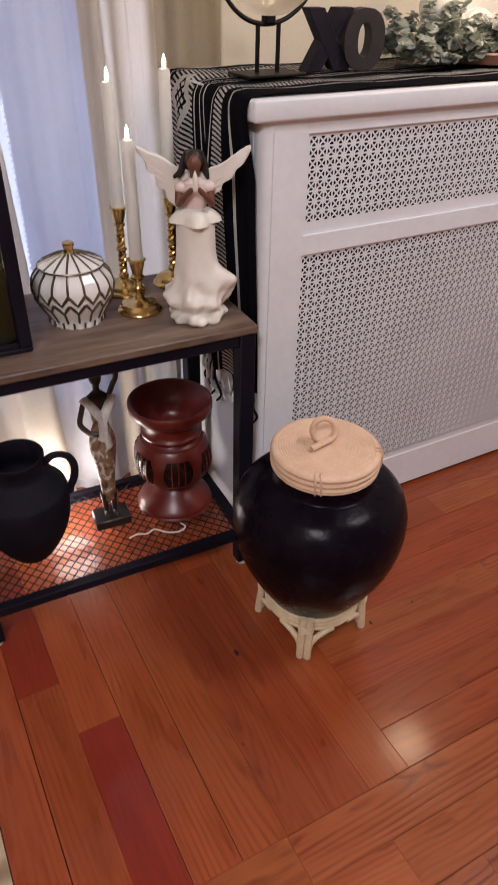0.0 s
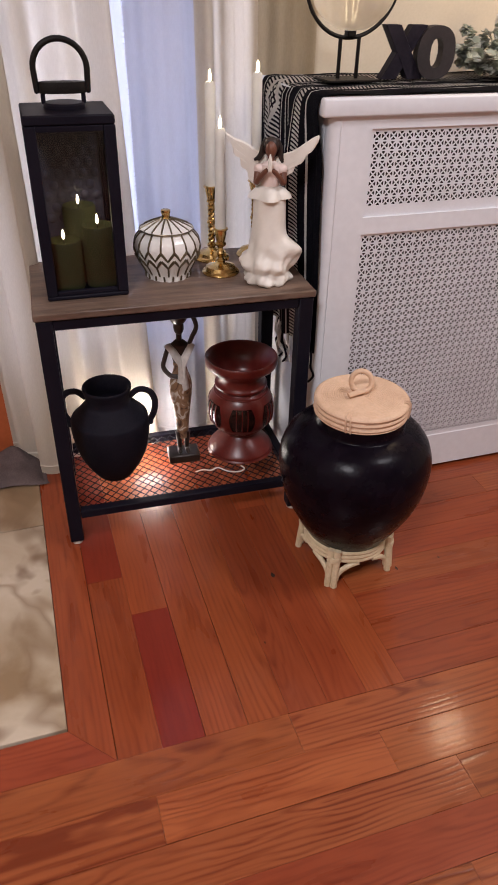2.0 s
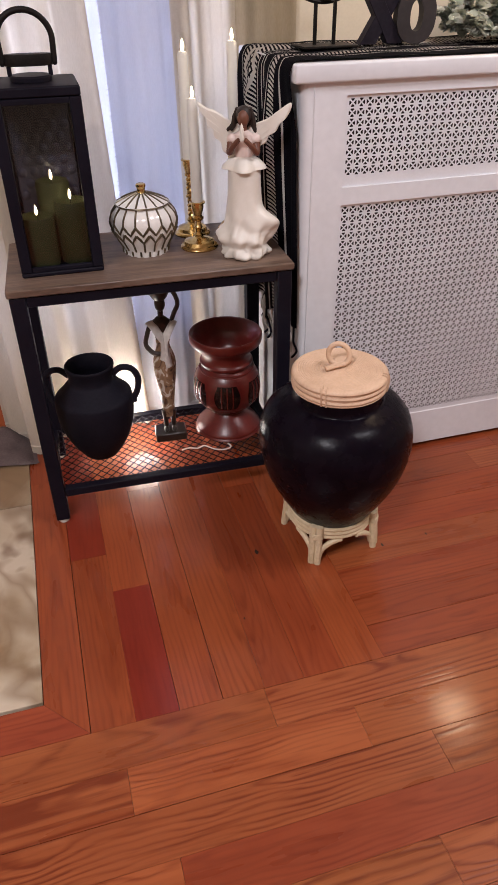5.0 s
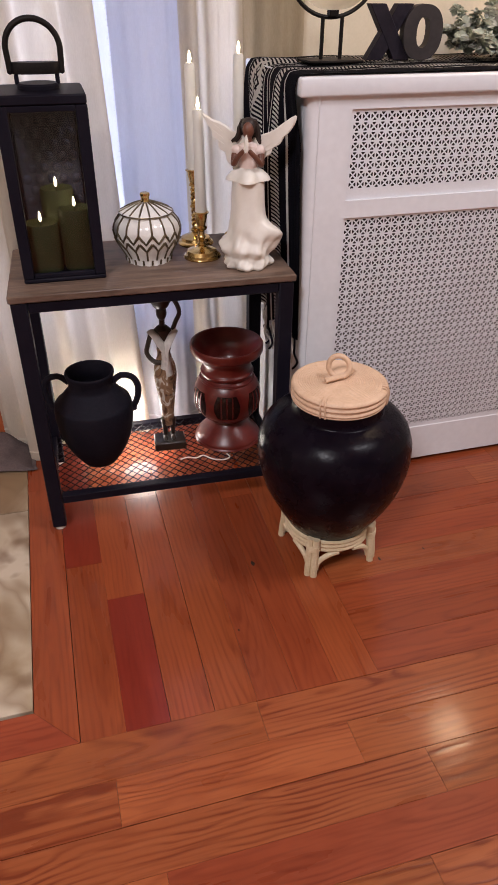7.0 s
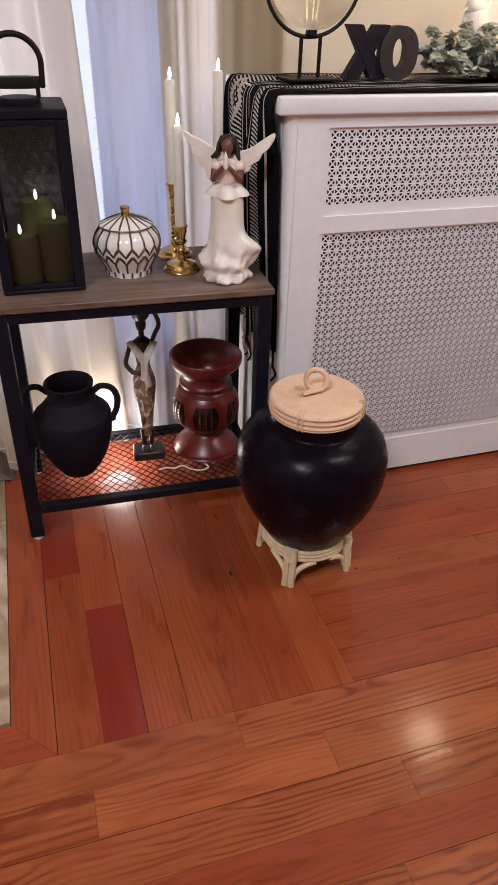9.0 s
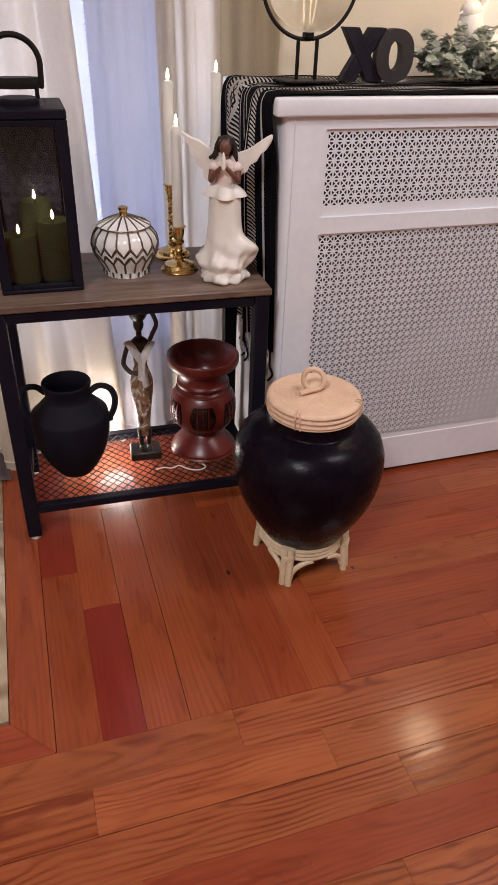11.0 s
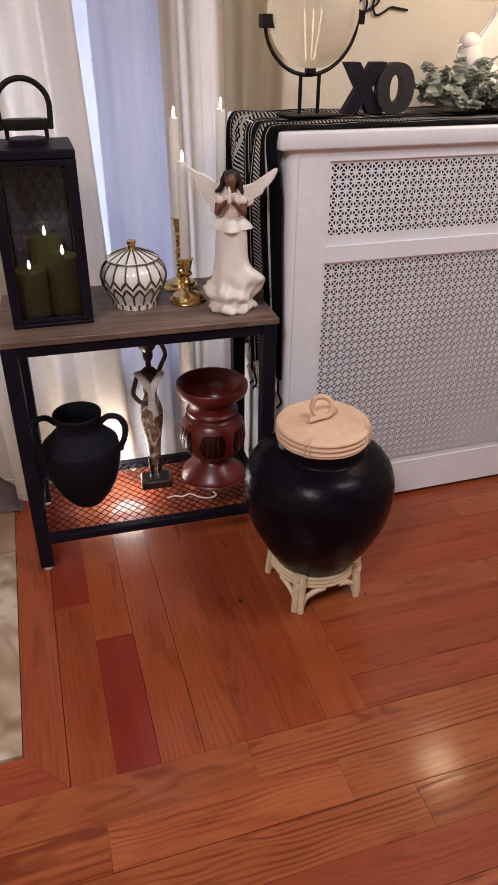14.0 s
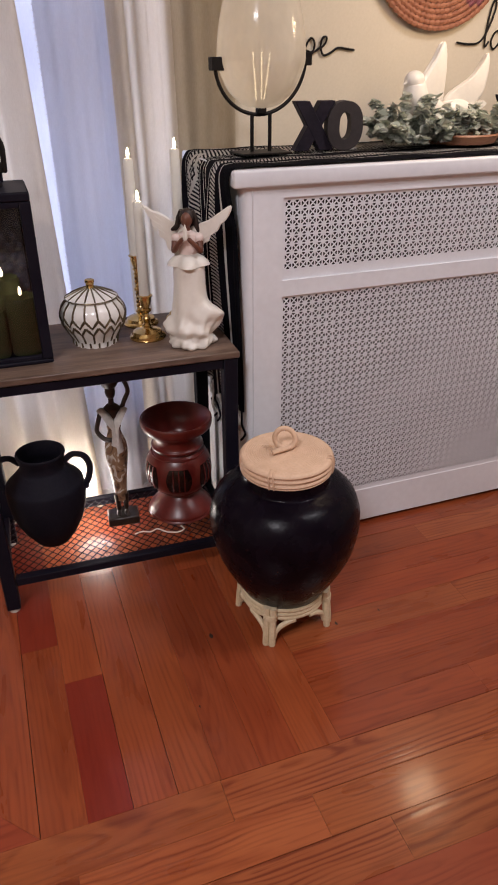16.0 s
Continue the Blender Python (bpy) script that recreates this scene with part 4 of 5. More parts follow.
def pot_r(z):
    pts = [(0.0, 0.050), (0.012, 0.0515), (0.022, 0.056), (0.040, 0.0665), (0.060, 0.0735), (0.078, 0.0745), (0.092, 0.070), (0.103, 0.0600), (0.108, 0.0560)]
    for (a, ra), (b, rb) in zip(pts, pts[1:]):
        if z <= b:
            return ra + (rb - ra) * (z - a) / (b - a)
    return pts[-1][1]


N_FL = 16


def scallop(a, r, z):
    if z < 0.012:
        return r * (1 + 0.03 * math.cos(18 * a))
    return r * (1 + 0.022 * abs(math.cos(N_FL / 2 * a)) * min(1, z / 0.03))


pot_prof = [(0.004, 0.002)] + [(pot_r(z / 1000), z / 1000) for z in range(0, 109, 6)] + [(0.052, 0.1085), (0.004, 0.1085)]
part("body", lathe(B(), pot_prof, 96, scallop), CERAMIC, pot)
lid2 = part("lid", lathe(B(), [(0.004, 0.1095), (0.0585, 0.1095), (0.0600, 0.1115), (0.057, 0.1140), (0.044, 0.1200), (0.026, 0.1275), (0.012, 0.1320), (0.002, 0.1325)], 96, lambda a, r, z: r * (1 + 0.02 * abs(math.cos(N_FL / 2 * a)))), CERAMIC, pot)
part("knob", lathe(B(), [(0.006, 0.131), (0.0105, 0.1325), (0.0090, 0.1355), (0.0095, 0.143), (0.0112, 0.146), (0.0108, 0.1505), (0.0085, 0.152), (0.002, 0.1520)], 24), BRASS, lid2, "brass knob")
for k in range(N_FL):
    a0 = 2 * math.pi * k / N_FL

    def on(a, z, lift=0.0004):
        rr = scallop(a, pot_r(z), z) + lift
        return (rr * math.cos(a), rr * math.sin(a), z)

    half = math.pi / N_FL
    zig = B()
    for za, zb in ((0.075, 0.056), (0.057, 0.038)):
        tube(zig, [on(a0, za), on(a0 + half / 2, (za + zb) / 2), on(a0 + half, zb), on(a0 + 1.5 * half, (za + zb) / 2), on(a0 + 2 * half, za)], 0.0031, 5)
    part("gilt_zigzag", zig, GILT, pot)
    part("gilt_line", tube(B(), [on(a0 + half * 2, z) for z in (0.072, 0.080, 0.089, 0.098, 0.107)], 0.0024, 5), GILT, pot)
    part("gilt_line", tube(B(), [on(a0 + half, z) for z in (0.039, 0.027, 0.014)], 0.0024, 5), GILT, pot)
    part("gilt_foot", tube(B(), [on(a0 + half * (2 * q), z, 0.001) for q, z in ((0, 0.013), (0, 0.002))], 0.0022, 5), GILT, pot)
    r0 = [(0.0595, 0.1128), (0.0455, 0.1198), (0.0275, 0.1274), (0.012, 0.1325)]
    part("gilt_rib", tube(B(), [(r * math.cos(a0), r * math.sin(a0), z) for r, z in r0], 0.0022, 5), GILT, lid2)
part("gilt_rim", tube(B(), [(0.0605 * math.cos(t), 0.0605 * math.sin(t), 0.1108) for t in [2 * math.pi * i / 60 for i in range(60)]], 0.0017, 6, True), GILT, lid2)

# ---- brass candlesticks with tapers ----


def candlestick(x, y, cup, taper, twisted, label):
    st = thing("candlestick", (x, y, TOP), label, "candlestick", group="brass candlesticks")
    part("foot", lathe(B(), [(0.004, 0), (0.041, 0.0), (0.0425, 0.003), (0.040, 0.007), (0.036, 0.009), (0.033, 0.016), (0.024, 0.020), (0.012, 0.023), (0.008, 0.028), (0.003, 0.028)], 48), BRASS, st)
    stem = B()
    if twisted:
        for ph in (0, math.pi):
            tube(stem, [(0.0042 * math.cos(ph + z * 0.9), 0.0042 * math.sin(ph + z * 0.9), 0.027 + (cup - 0.055) * z / 40) for z in range(41)], 0.0048, 7)
        for z in (0.032, cup * 0.52, cup - 0.032):
            lathe(stem, [(0.004, z - 0.006), (0.0105, z - 0.002), (0.0105, z + 0.002), (0.004, z + 0.006)], 20)
    else:
        pr = [(0.006, 0.026), (0.011, 0.030), (0.006, 0.035), (0.007, 0.042), (0.010, 0.046), (0.007, 0.050), (0.006, 0.058), (0.012, 0.063), (0.013, 0.067), (0.007, 0.072), (0.004, cup - 0.022)]
        lathe(stem, pr, 24)
    part("stem", stem, BRASS, st)
    part("cup", lathe(B(), [(0.004, cup - 0.030), (0.009, cup - 0.027), (0.0135, cup - 0.010), (0.0135, cup - 0.003), (0.0175, cup - 0.001), (0.0175, cup + 0.001), (0.0145, cup + 0.002), (0.004, cup + 0.001)], 28), BRASS, st)
    ca = thing("taper_candle", (x, y, TOP + cup + 0.0005), "tall ivory taper candle with a glowing flame", "candle", group="taper candles")
    part("wax", lathe(B(), [(0.002, 0.0), (0.0122, 0.0), (0.0118, 0.02), (0.0105, taper - 0.004), (0.0075, taper), (0.002, taper - 0.001)], 28, lambda a, r, z: r * (1 + 0.02 * math.sin(2 * a + z * 40))), WAX, ca)
    flame(ca, taper - 0.0005, 0.76, 0.0005)


candlestick(0.811, 1.476, 0.0990, 0.205, False, "short polished brass candlestick with a turned stem")
candlestick(0.817, 1.575, 0.166, 0.212, True, "taller brass candlestick with a twisted stem")
candlestick(0.922, 1.572, 0.173, 0.221, True, "tall brass candlestick with a twisted stem")

# ---- angel figurine (one mesh) ----
angel_bm = B()
dress = [(0.028, 0.0), (0.040, 0.001), (0.046, 0.008), (0.044, 0.018), (0.041, 0.026), (0.045, 0.034), (0.0475, 0.042), (0.0445, 0.052), (0.040, 0.062), (0.0375, 0.075), (0.036, 0.090), (0.034, 0.108), (0.032, 0.130), (0.0310, 0.152), (0.0305, 0.172), (0.029, 0.186), (0.018, 0.196), (0.003, 0.198)]


def folds(a, r, z):
    w = max(0.0, 1 - z / 0.12)
    hem = math.exp(-((z - 0.074 + 0.008 * math.sin(3 * a)) / 0.021) ** 2) * max(0.0, math.cos(a - 0.05)) ** 3
    side = math.exp(-((z - 0.054) / 0.014) ** 2) * max(0.0, -math.cos(a + 0.35)) ** 2
    return r * (1 + w * (0.075 * math.sin(7 * a + 45 * z) + 0.055 * math.sin(12 * a - 110 * z) + 0.05 * math.sin(4 * a + 160 * z)) + 0.82 * hem + 0.30 * side + 0.03 * math.sin(6 * a + 9 * z))


dp = [(p.x, p.y) for p in smooth_path([(r, z, 0) for r, z in dress], 5)]
lathe(angel_bm, [(1.10 * r, z) for r, z in dp], 84, folds)
lathe(angel_bm, [(0.018, 0.208), (0.028, 0.202), (0.038, 0.191), (0.0405, 0.184), (0.038, 0.186), (0.022, 0.197)], 60, lambda a, r, z: r * (1 + (0.17 * math.sin(4 * a + 1.2) if r > 0.026 else 0.02 * math.sin(4 * a))))
lathe(angel_bm, [(0.017, 0.198), (0.019, 0.206), (0.021, 0.222), (0.0235, 0.240), (0.021, 0.250), (0.009, 0.257), (0.003, 0.258)], 32, lambda a, r, z: r * (1 - 0.22 * abs(math.sin(a))), mat=3)
for s in (-1, 1):
    ball(angel_bm, (s * 0.0225, -0.001, 0.241), 0.0125, (1, 0.9, 0.9), mat=3)
    tube(angel_bm, smooth_path([(s * 0.026, -0.004, 0.234), (s * 0.028, -0.014, 0.217), (s * 0.020, -0.026, 0.230), (s * 0.006, -0.034, 0.246)], 5), [0.0082, 0.0078, 0.0074, 0.007, 0.0068, 0.0065, 0.0062, 0.006, 0.006, 0.0058, 0.0055, 0.0053, 0.005, 0.005, 0.0046, 0.004], 10, mat=1)
lathe(angel_bm, [(0.004, 0.244), (0.0045, 0.247), (0.0042, 0.266), (0.001, 0.276)], 12, at=(0, -0.036, 0))
tube(angel_bm, [(0, 0, 0.252), (0, -0.001, 0.272)], 0.0072, 12, mat=1)
ball(angel_bm, (0, -0.003, 0.280), 0.0142, (0.86, 0.95, 1.18), mat=1, u=18, v=14)
ball(angel_bm, (0, 0.004, 0.285), 0.0164, (1.0, 0.95, 1.06), mat=2, u=18, v=14)
rng = random.Random(7)
for i in range(26):
    a = math.pi * (0.02 + 0.96 * i / 25)
    x, y = 0.016 * math.cos(a), 0.004 + 0.014 * math.sin(a)
    out = 1.0 + 0.40 * rng.random()
    tube(angel_bm, smooth_path([(x * 0.8, y * 0.8, 0.297), (x * 1.15, y, 0.283), (x * out * 1.15, y * 1.1, 0.266), (x * out * (1.3 + 0.5 * rng.random()), y * 1.0, 0.250 + 0.008 * rng.random())], 3), [0.004] * 3 + [0.0052] * 4 + [0.004, 0.003, 0.0015], 6, mat=2)
for s in (-1, 1):
    if s < 0:
        ol = [(0.006, 0.262), (0.030, 0.272), (0.058, 0.288), (0.080, 0.294), (0.102, 0.304), (0.096, 0.290), (0.086, 0.278), (0.083, 0.262), (0.070, 0.256), (0.066, 0.238), (0.052, 0.230), (0.047, 0.212), (0.034, 0.204), (0.026, 0.192), (0.006, 0.205)]
    else:
        ol = [(0.006, 0.258), (0.024, 0.268), (0.050, 0.278), (0.074, 0.294), (0.098, 0.308), (0.099, 0.296), (0.088, 0.278), (0.076, 0.268), (0.068, 0.254), (0.054, 0.248), (0.047, 0.232), (0.036, 0.226), (0.024, 0.208), (0.006, 0.212)]
    sweep = 0.22 if s < 0 else -0.12
    outline = [(p.x, p.y) for p in smooth_path([(x, z, 0) for x, z in ol], 3, True)]
    mid = Vector((sum(p[0] for p in outline) / len(outline), sum(p[1] for p in outline) / len(outline)))
    levels = []
    for k, y in ((0.90, 0.016), (1.0, 0.0125), (0.90, 0.008)):
        ring_v = []
        for x, z in outline:
            q = mid + (Vector((x, z)) - mid) * k
            ring_v.append(angel_bm.verts.new((0.96 * s * q.x, y + sweep * max(0, q.x - 0.02) + 0.0016 * math.sin(q.x * 260 + q.y * 160), q.y)))
        levels.append(ring_v)
    for lo, hi in zip(levels, levels[1:]):
        for i in range(len(lo)):
            angel_bm.faces.new((lo[i], lo[(i + 1) % len(lo)], hi[(i + 1) % len(lo)], hi[i]))
    angel_bm.faces.new(levels[0])
    angel_bm.faces.new(levels[-1][::-1])
    for k in range(4):
        f0 = Vector((0.010, 0.240 - 0.008 * k))
        f1 = mid + (Vector(ol[4 + 2 * k]) - mid) * 0.9
        line = [f0.lerp(f1, t / 5) for t in range(6)]
        tube(angel_bm, [(0.96 * s * q.x, 0.0082 + sweep * max(0, q.x - 0.02), q.y) for q in line], 0.0009, 5)
angel = part("angel_figurine", angel_bm, [BISQUE, SKIN, HAIR, BLUSH])
angel.matrix_world = pose(0.896, 1.397, TOP, 0, 0, -22) @ Matrix.Diagonal((0.985, 0.985, 0.985, 1))
tagged(angel, "white porcelain winged figurine in a ruffled gown holding a candle", "figurine")

# ---- black two-handled jar on the shelf ----
urn = thing("black_urn", (0.522, 1.482, SHELF), "matt black clay urn with two looped handles on the mesh shelf", "urn")
up = smooth_path([(r, z, 0) for r, z in ((0.004, 0.001), (0.038, 0.0), (0.047, 0.006), (0.072, 0.050), (0.089, 0.100), (0.0950, 0.148), (0.0940, 0.178), (0.0900, 0.186), (0.083, 0.192), (0.070, 0.208), (0.060, 0.220), (0.053, 0.228), (0.0535, 0.246), (0.0575, 0.262), (0.0585, 0.270), (0.0555, 0.273), (0.050, 0.262), (0.047, 0.235), (0.055, 0.20), (0.004, 0.15))], 3)
part("body", lathe(B(), [(max(p.x, 0.003), p.y) for p in up], 56, lambda a, r, z: r * (1 + 0.006 * math.sin(3 * a + z * 20))), BLACKCLAY, urn)
for s in (-1, 1):
    pts = [(s * 0.052, 0, 0.240), (s * 0.074, 0, 0.258), (s * 0.100, 0, 0.252), (s * 0.112, 0, 0.225), (s * 0.108, 0, 0.190), (s * 0.094, 0, 0.160)]
    part("handle", tube(B(), smooth_path(pts, 6), 0.0070, 10, flat=1.15), BLACKCLAY, urn)
    part("boss", lathe(B(), [(0.002, -0.006), (0.010, -0.004), (0.010, 0.004), (0.002, 0.006)], 16, at=(s * 0.095, 0, 0.160)), BLACKCLAY, urn)
urn.matrix_world = pose(0.528, 1.482, SHELF, 0, 0, -12) @ Matrix.Diagonal((1.0, 1.0, 0.93, 1))

# ---- statuette of a woman (one mesh) ----
lady_bm = B()
box(lady_bm, -0.044, 0.044, -0.030, 0.030, 0.0, 0.024, 0.003, mat=0)
for s in (-1, 1):
    ball(lady_bm, (s * 0.011, -0.010, 0.030), 0.009, (0.8, 1.7, 0.8), mat=0)
    tube(lady_bm, [(s * 0.010, 0.0, 0.026), (s * 0.011, 0, 0.060), (s * 0.012, 0, 0.085)], [0.006, 0.0075, 0.010], 10, mat=0)
gown = [(0.010, 0.066), (0.0145, 0.068), (0.0165, 0.090), (0.0205, 0.130), (0.0265, 0.170), (0.0305, 0.205), (0.0290, 0.232), (0.0215, 0.256), (0.0165, 0.272), (0.018, 0.285), (0.004, 0.290)]
lathe(lady_bm, [(p.x, p.y) for p in smooth_path([(r, z, 0) for r, z in gown], 3)], 36, lambda a, r, z: r * (1 - 0.18 * abs(math.sin(a)) + 0.025 * math.sin(4 * a + 30 * z)), mat=1)
lathe(lady_bm, [(0.016, 0.280), (0.020, 0.296), (0.0245, 0.318), (0.024, 0.334), (0.012, 0.344), (0.004, 0.346)], 30, lambda a, r, z: r * (1 - 0.28 * abs(math.sin(a))), mat=0)
for pts, r in (([(-0.031, -0.002, 0.332), (-0.022, -0.016, 0.326), (-0.010, -0.024, 0.308), (0.002, -0.026, 0.288), (0.006, -0.027, 0.262), (0.010, -0.029, 0.222)], 0.0125),
               ([(0.031, -0.002, 0.330), (0.022, -0.016, 0.322), (0.011, -0.024, 0.306), (0.002, -0.027, 0.288), (0.000, -0.028, 0.262), (-0.004, -0.029, 0.240)], 0.0115)):
    tube(lady_bm, smooth_path(pts, 4), r, 8, mat=2, flat=0.45)
tube(lady_bm, smooth_path([(-0.028, 0, 0.330), (-0.040, -0.004, 0.300), (-0.045, -0.006, 0.276), (-0.028, -0.018, 0.258), (-0.010, -0.024, 0.256)], 4), 0.0062, 9, mat=0)
tube(lady_bm, smooth_path([(0.027, 0, 0.332), (0.036, 0, 0.352), (0.046, 0, 0.372), (0.042, 0, 0.392), (0.028, 0, 0.418)], 4), 0.0060, 9, mat=0)
tube(lady_bm, [(0, 0, 0.340), (0, 0, 0.366)], 0.0075, 10, mat=0)
ball(lady_bm, (0, -0.002, 0.378), 0.0165, (0.85, 0.95, 1.2), mat=0)
lathe(lady_bm, [(0.012, 0.386), (0.020, 0.394), (0.030, 0.412), (0.034, 0.430), (0.030, 0.436), (0.004, 0.432)], 28, mat=0)
lady = part("woman_statuette", lady_bm, [EBONY, PRINT, SHAWL])
lady.matrix_world = pose(0.7115, 1.495, SHELF, 0, 0, -5) @ Matrix.Diagonal((0.92, 0.92, 1.0, 1))
tagged(lady, "slim dark resin statuette in a printed gown on a black plinth", "statuette")

# ---- red glazed vase ----
vase = thing("red_vase", (0.872, 1.505, SHELF), "red-brown glazed baluster vase with dark carved panels", "vase")
vp = smooth_path([(r, z, 0) for r, z in ((0.004, 0.001), (0.082, 0.0), (0.0855, 0.006), (0.084, 0.014), (0.066, 0.034), (0.046, 0.052), (0.043, 0.060), (0.056, 0.070), (0.078, 0.092), (0.0865, 0.122), (0.084, 0.154), (0.071, 0.178), (0.060, 0.188), (0.066, 0.194), (0.068, 0.202), (0.063, 0.208), (0.063, 0.228), (0.076, 0.243), (0.0900, 0.254), (0.0925, 0.272), (0.0890, 0.277), (0.080, 0.268), (0.060, 0.238), (0.046, 0.205), (0.004, 0.19))], 3)
vase_body = part("body", lathe(B(), [(max(p.x, 0.003), p.y) for p in vp], 64), REDCLAY, vase)
for z, r in ((0.062, 0.0475), (0.181, 0.069), (0.080, 0.0660)):
    part("ridge", tube(B(), [(r * math.cos(t), r * math.sin(t), z) for t in [2 * math.pi * i / 48 for i in range(48)]], 0.0028, 7, True), REDCLAY, vase)


def belly(z):
    for p, q in zip(vp, vp[1:]):
        if 0.06 < p.y <= z <= q.y:
            return p.x + (q.x - p.x) * (z - p.y) / max(q.y - p.y, 1e-6)
    return 0.08


for k in range(6):
    a = 2 * math.pi * k / 6 - math.pi / 2 - 0.25
    panel = B()
    sheet(panel, 10, 8, lambda u, v: Vector(((belly(0.096 + 0.066 * v) + 0.0012) * math.cos(a + (u - 0.5) * 0.78 * (0.75 + 0.5 * math.sin(math.pi * v) * 0.5)), (belly(0.096 + 0.066 * v) + 0.0012) * math.sin(a + (u - 0.5) * 0.78 * (0.75 + 0.5 * math.sin(math.pi * v) * 0.5)), 0.096 + 0.066 * v)), 0.001)
    part("carved_panel", panel, DEEPRED, vase, "dark carved panel")
    for du in (-0.17, 0.0, 0.17):
        rib = [((belly(z) + 0.0022) * math.cos(a + du), (belly(z) + 0.0022) * math.sin(a + du), z) for z in (0.100, 0.115, 0.130, 0.145, 0.160)]
        part("rib", tube(B(), rib, 0.0016, 5), REDCLAY, vase)

# ---- uplight, cord ----
puck = thing("uplight", (0.584, 1.674, 0.0), "small white uplight standing on the floor behind the urn", "lamp")
part("case", lathe(B(), [(0.004, 0), (0.021, 0.0), (0.022, 0.003), (0.021, 0.034), (0.017, 0.036), (0.004, 0.033)], 32), CORD, puck)
part("diffuser", lathe(B(), [(0.015, 0.0365), (0.012, 0.0385), (0.006, 0.0395), (0.002, 0.040)], 28), PUCK, puck, "glowing domed diffuser")
cord = tagged(part("power_cord", tube(B(), smooth_path([(0.725, 1.418, 0.1035), (0.745, 1.422, 0.1035), (0.765, 1.414, 0.1035), (0.785, 1.420, 0.1035), (0.806, 1.398, 0.1035), (0.832, 1.388, 0.1035), (0.850, 1.396, 0.1035), (0.846, 1.412, 0.1035)], 6), 0.0018, 7), CORD), "thin white power cord lying on the mesh shelf", "cord")

# ---- grey cloth on the hearth ----


def heap(u, v):
    x, y = -0.40 + 0.755 * u, 1.615 + 0.17 * v
    rise = math.sin(math.pi * min(1, u * 1.02)) ** 0.35 * math.sin(math.pi * min(1.0, v * 0.98 + 0.01)) ** 0.5
    n = noise.noise((x * 9, y * 11, 2.0)) * 0.5 + noise.noise((x * 22, y * 26, 7.0)) * 0.34 + noise.noise((x * 55, y * 60, 3.0)) * 0.12
    ear = 0.032 * math.exp(-((x - 0.275) / 0.035) ** 2 - ((y - 1.735) / 0.03) ** 2)
    return Vector((x + 0.012 * n, y + 0.012 * noise.noise((x * 14, y * 5, 1.0)), 0.0045 + rise * (0.050 + 0.032 * n) + ear))


cloth_bm = B()
sheet(cloth_bm, 70, 26, heap)
tagged(part("grey_blanket", cloth_bm, GREYCLOTH), "crumpled dark grey fleece cloth lying on the hearth", "blanket")

# ---- on the cover: filament lamp, letters, greenery, doves ----
CT = 0.9862
fl = thing("filament_lamp", (1.125, 1.562, CT), "black metal stand holding a large cloudy glass filament bulb", "table lamp", 2.0)
part("base_plate", box(B(), -0.062, 0.062, -0.040, 0.040, 0.0, 0.005, 0.0015), IRON, fl)
for x in (-0.022, 0.022):
    part("post", tube(B(), [(x, 0, 0.005), (x, 0, 0.084)], 0.0042, 10), IRON, fl)
arc = [(0.1075 * math.cos(t), 0, 0.1895 + 0.1075 * math.sin(t) + 0.004 * math.cos(t)) for t in [math.pi + math.pi * i / 40 for i in range(41)]]
part("half_hoop", tube(B(), arc, 0.0042, 8), IRON, fl)
for s in (-1, 1):
    part("clip", box(B(), s * 0.103 - 0.0145, s * 0.103 + 0.0145, -0.014, 0.014, 0.174 + 0.004 * s, 0.200 + 0.004 * s, 0.0015), IRON, fl)
part("socket", box(B(), -0.010, 0.010, -0.010, 0.010, 0.083, 0.106, 0.002), IRON, fl)
bulb = smooth_path([(r, z, 0) for r, z in ((0.010, 0.095), (0.040, 0.1015), (0.076, 0.130), (0.097, 0.175), (0.1005, 0.205), (0.094, 0.260), (0.076, 0.330), (0.058, 0.385), (0.036, 0.415), (0.004, 0.425))], 5)
gl = part("glass_bulb", lathe(B(), [(max(0.965 * p.x, 0.003), p.y) for p in bulb], 56), FROST, fl, "large cloudy egg-shaped glass")
gl.visible_shadow = False
for x, y, lean in ((-0.010, 0.004, -0.008), (0.0, -0.003, 0.0), (0.009, 0.003, 0.014)):
    part("filament", tube(B(), [(x, y, 0.112), (x + lean, y, 0.205)], 0.0015, 6), FILAMENT, fl, "glowing warm filament")


def letter_x(at, rz):
    w, h, d = 0.100, 0.106, 0.030
    top = thing("letter_x", at, "dark plum block letter X standing on the runner", "letter", rz, "block letters")
    for s in (-1, 1):
        bm = B()
        x0, x1 = -s * w / 2, s * w / 2
        wd = 0.036
        ol = [(x0, 0.0), (x0 + s * wd, 0.0), (x1, h), (x1 - s * wd, h)]
        plate(bm, ol, -d / 2 + 0.0004 * s, d / 2 + 0.0004 * s)
        bmesh.ops.bevel(bm, geom=bm.edges[:], offset=0.0012, segments=1, affect="EDGES")
        part("stroke", bm, LETTER, top, smooth=False)
    return top


def letter_o(at, rz):
    top = thing("letter_o", at, "dark taupe block letter O standing on the runner", "letter", rz, "block letters")
    n = 56

    def oval(rx, rz2):
        return [(math.copysign(abs(math.cos(2 * math.pi * i / n)) ** 0.86, math.cos(2 * math.pi * i / n)) * rx, 0.053 + math.copysign(abs(math.sin(2 * math.pi * i / n)) ** 0.86, math.sin(2 * math.pi * i / n)) * rz2) for i in range(n)]

    bm = plate(B(), oval(0.0435, 0.053), -0.015, 0.015, hole=oval(0.0145, 0.029))
    part("ring", bm, LETTER_B, top)
    return top


letter_x((1.262, 1.578, CT), -4)
letter_o((1.333, 1.560, CT), -8)
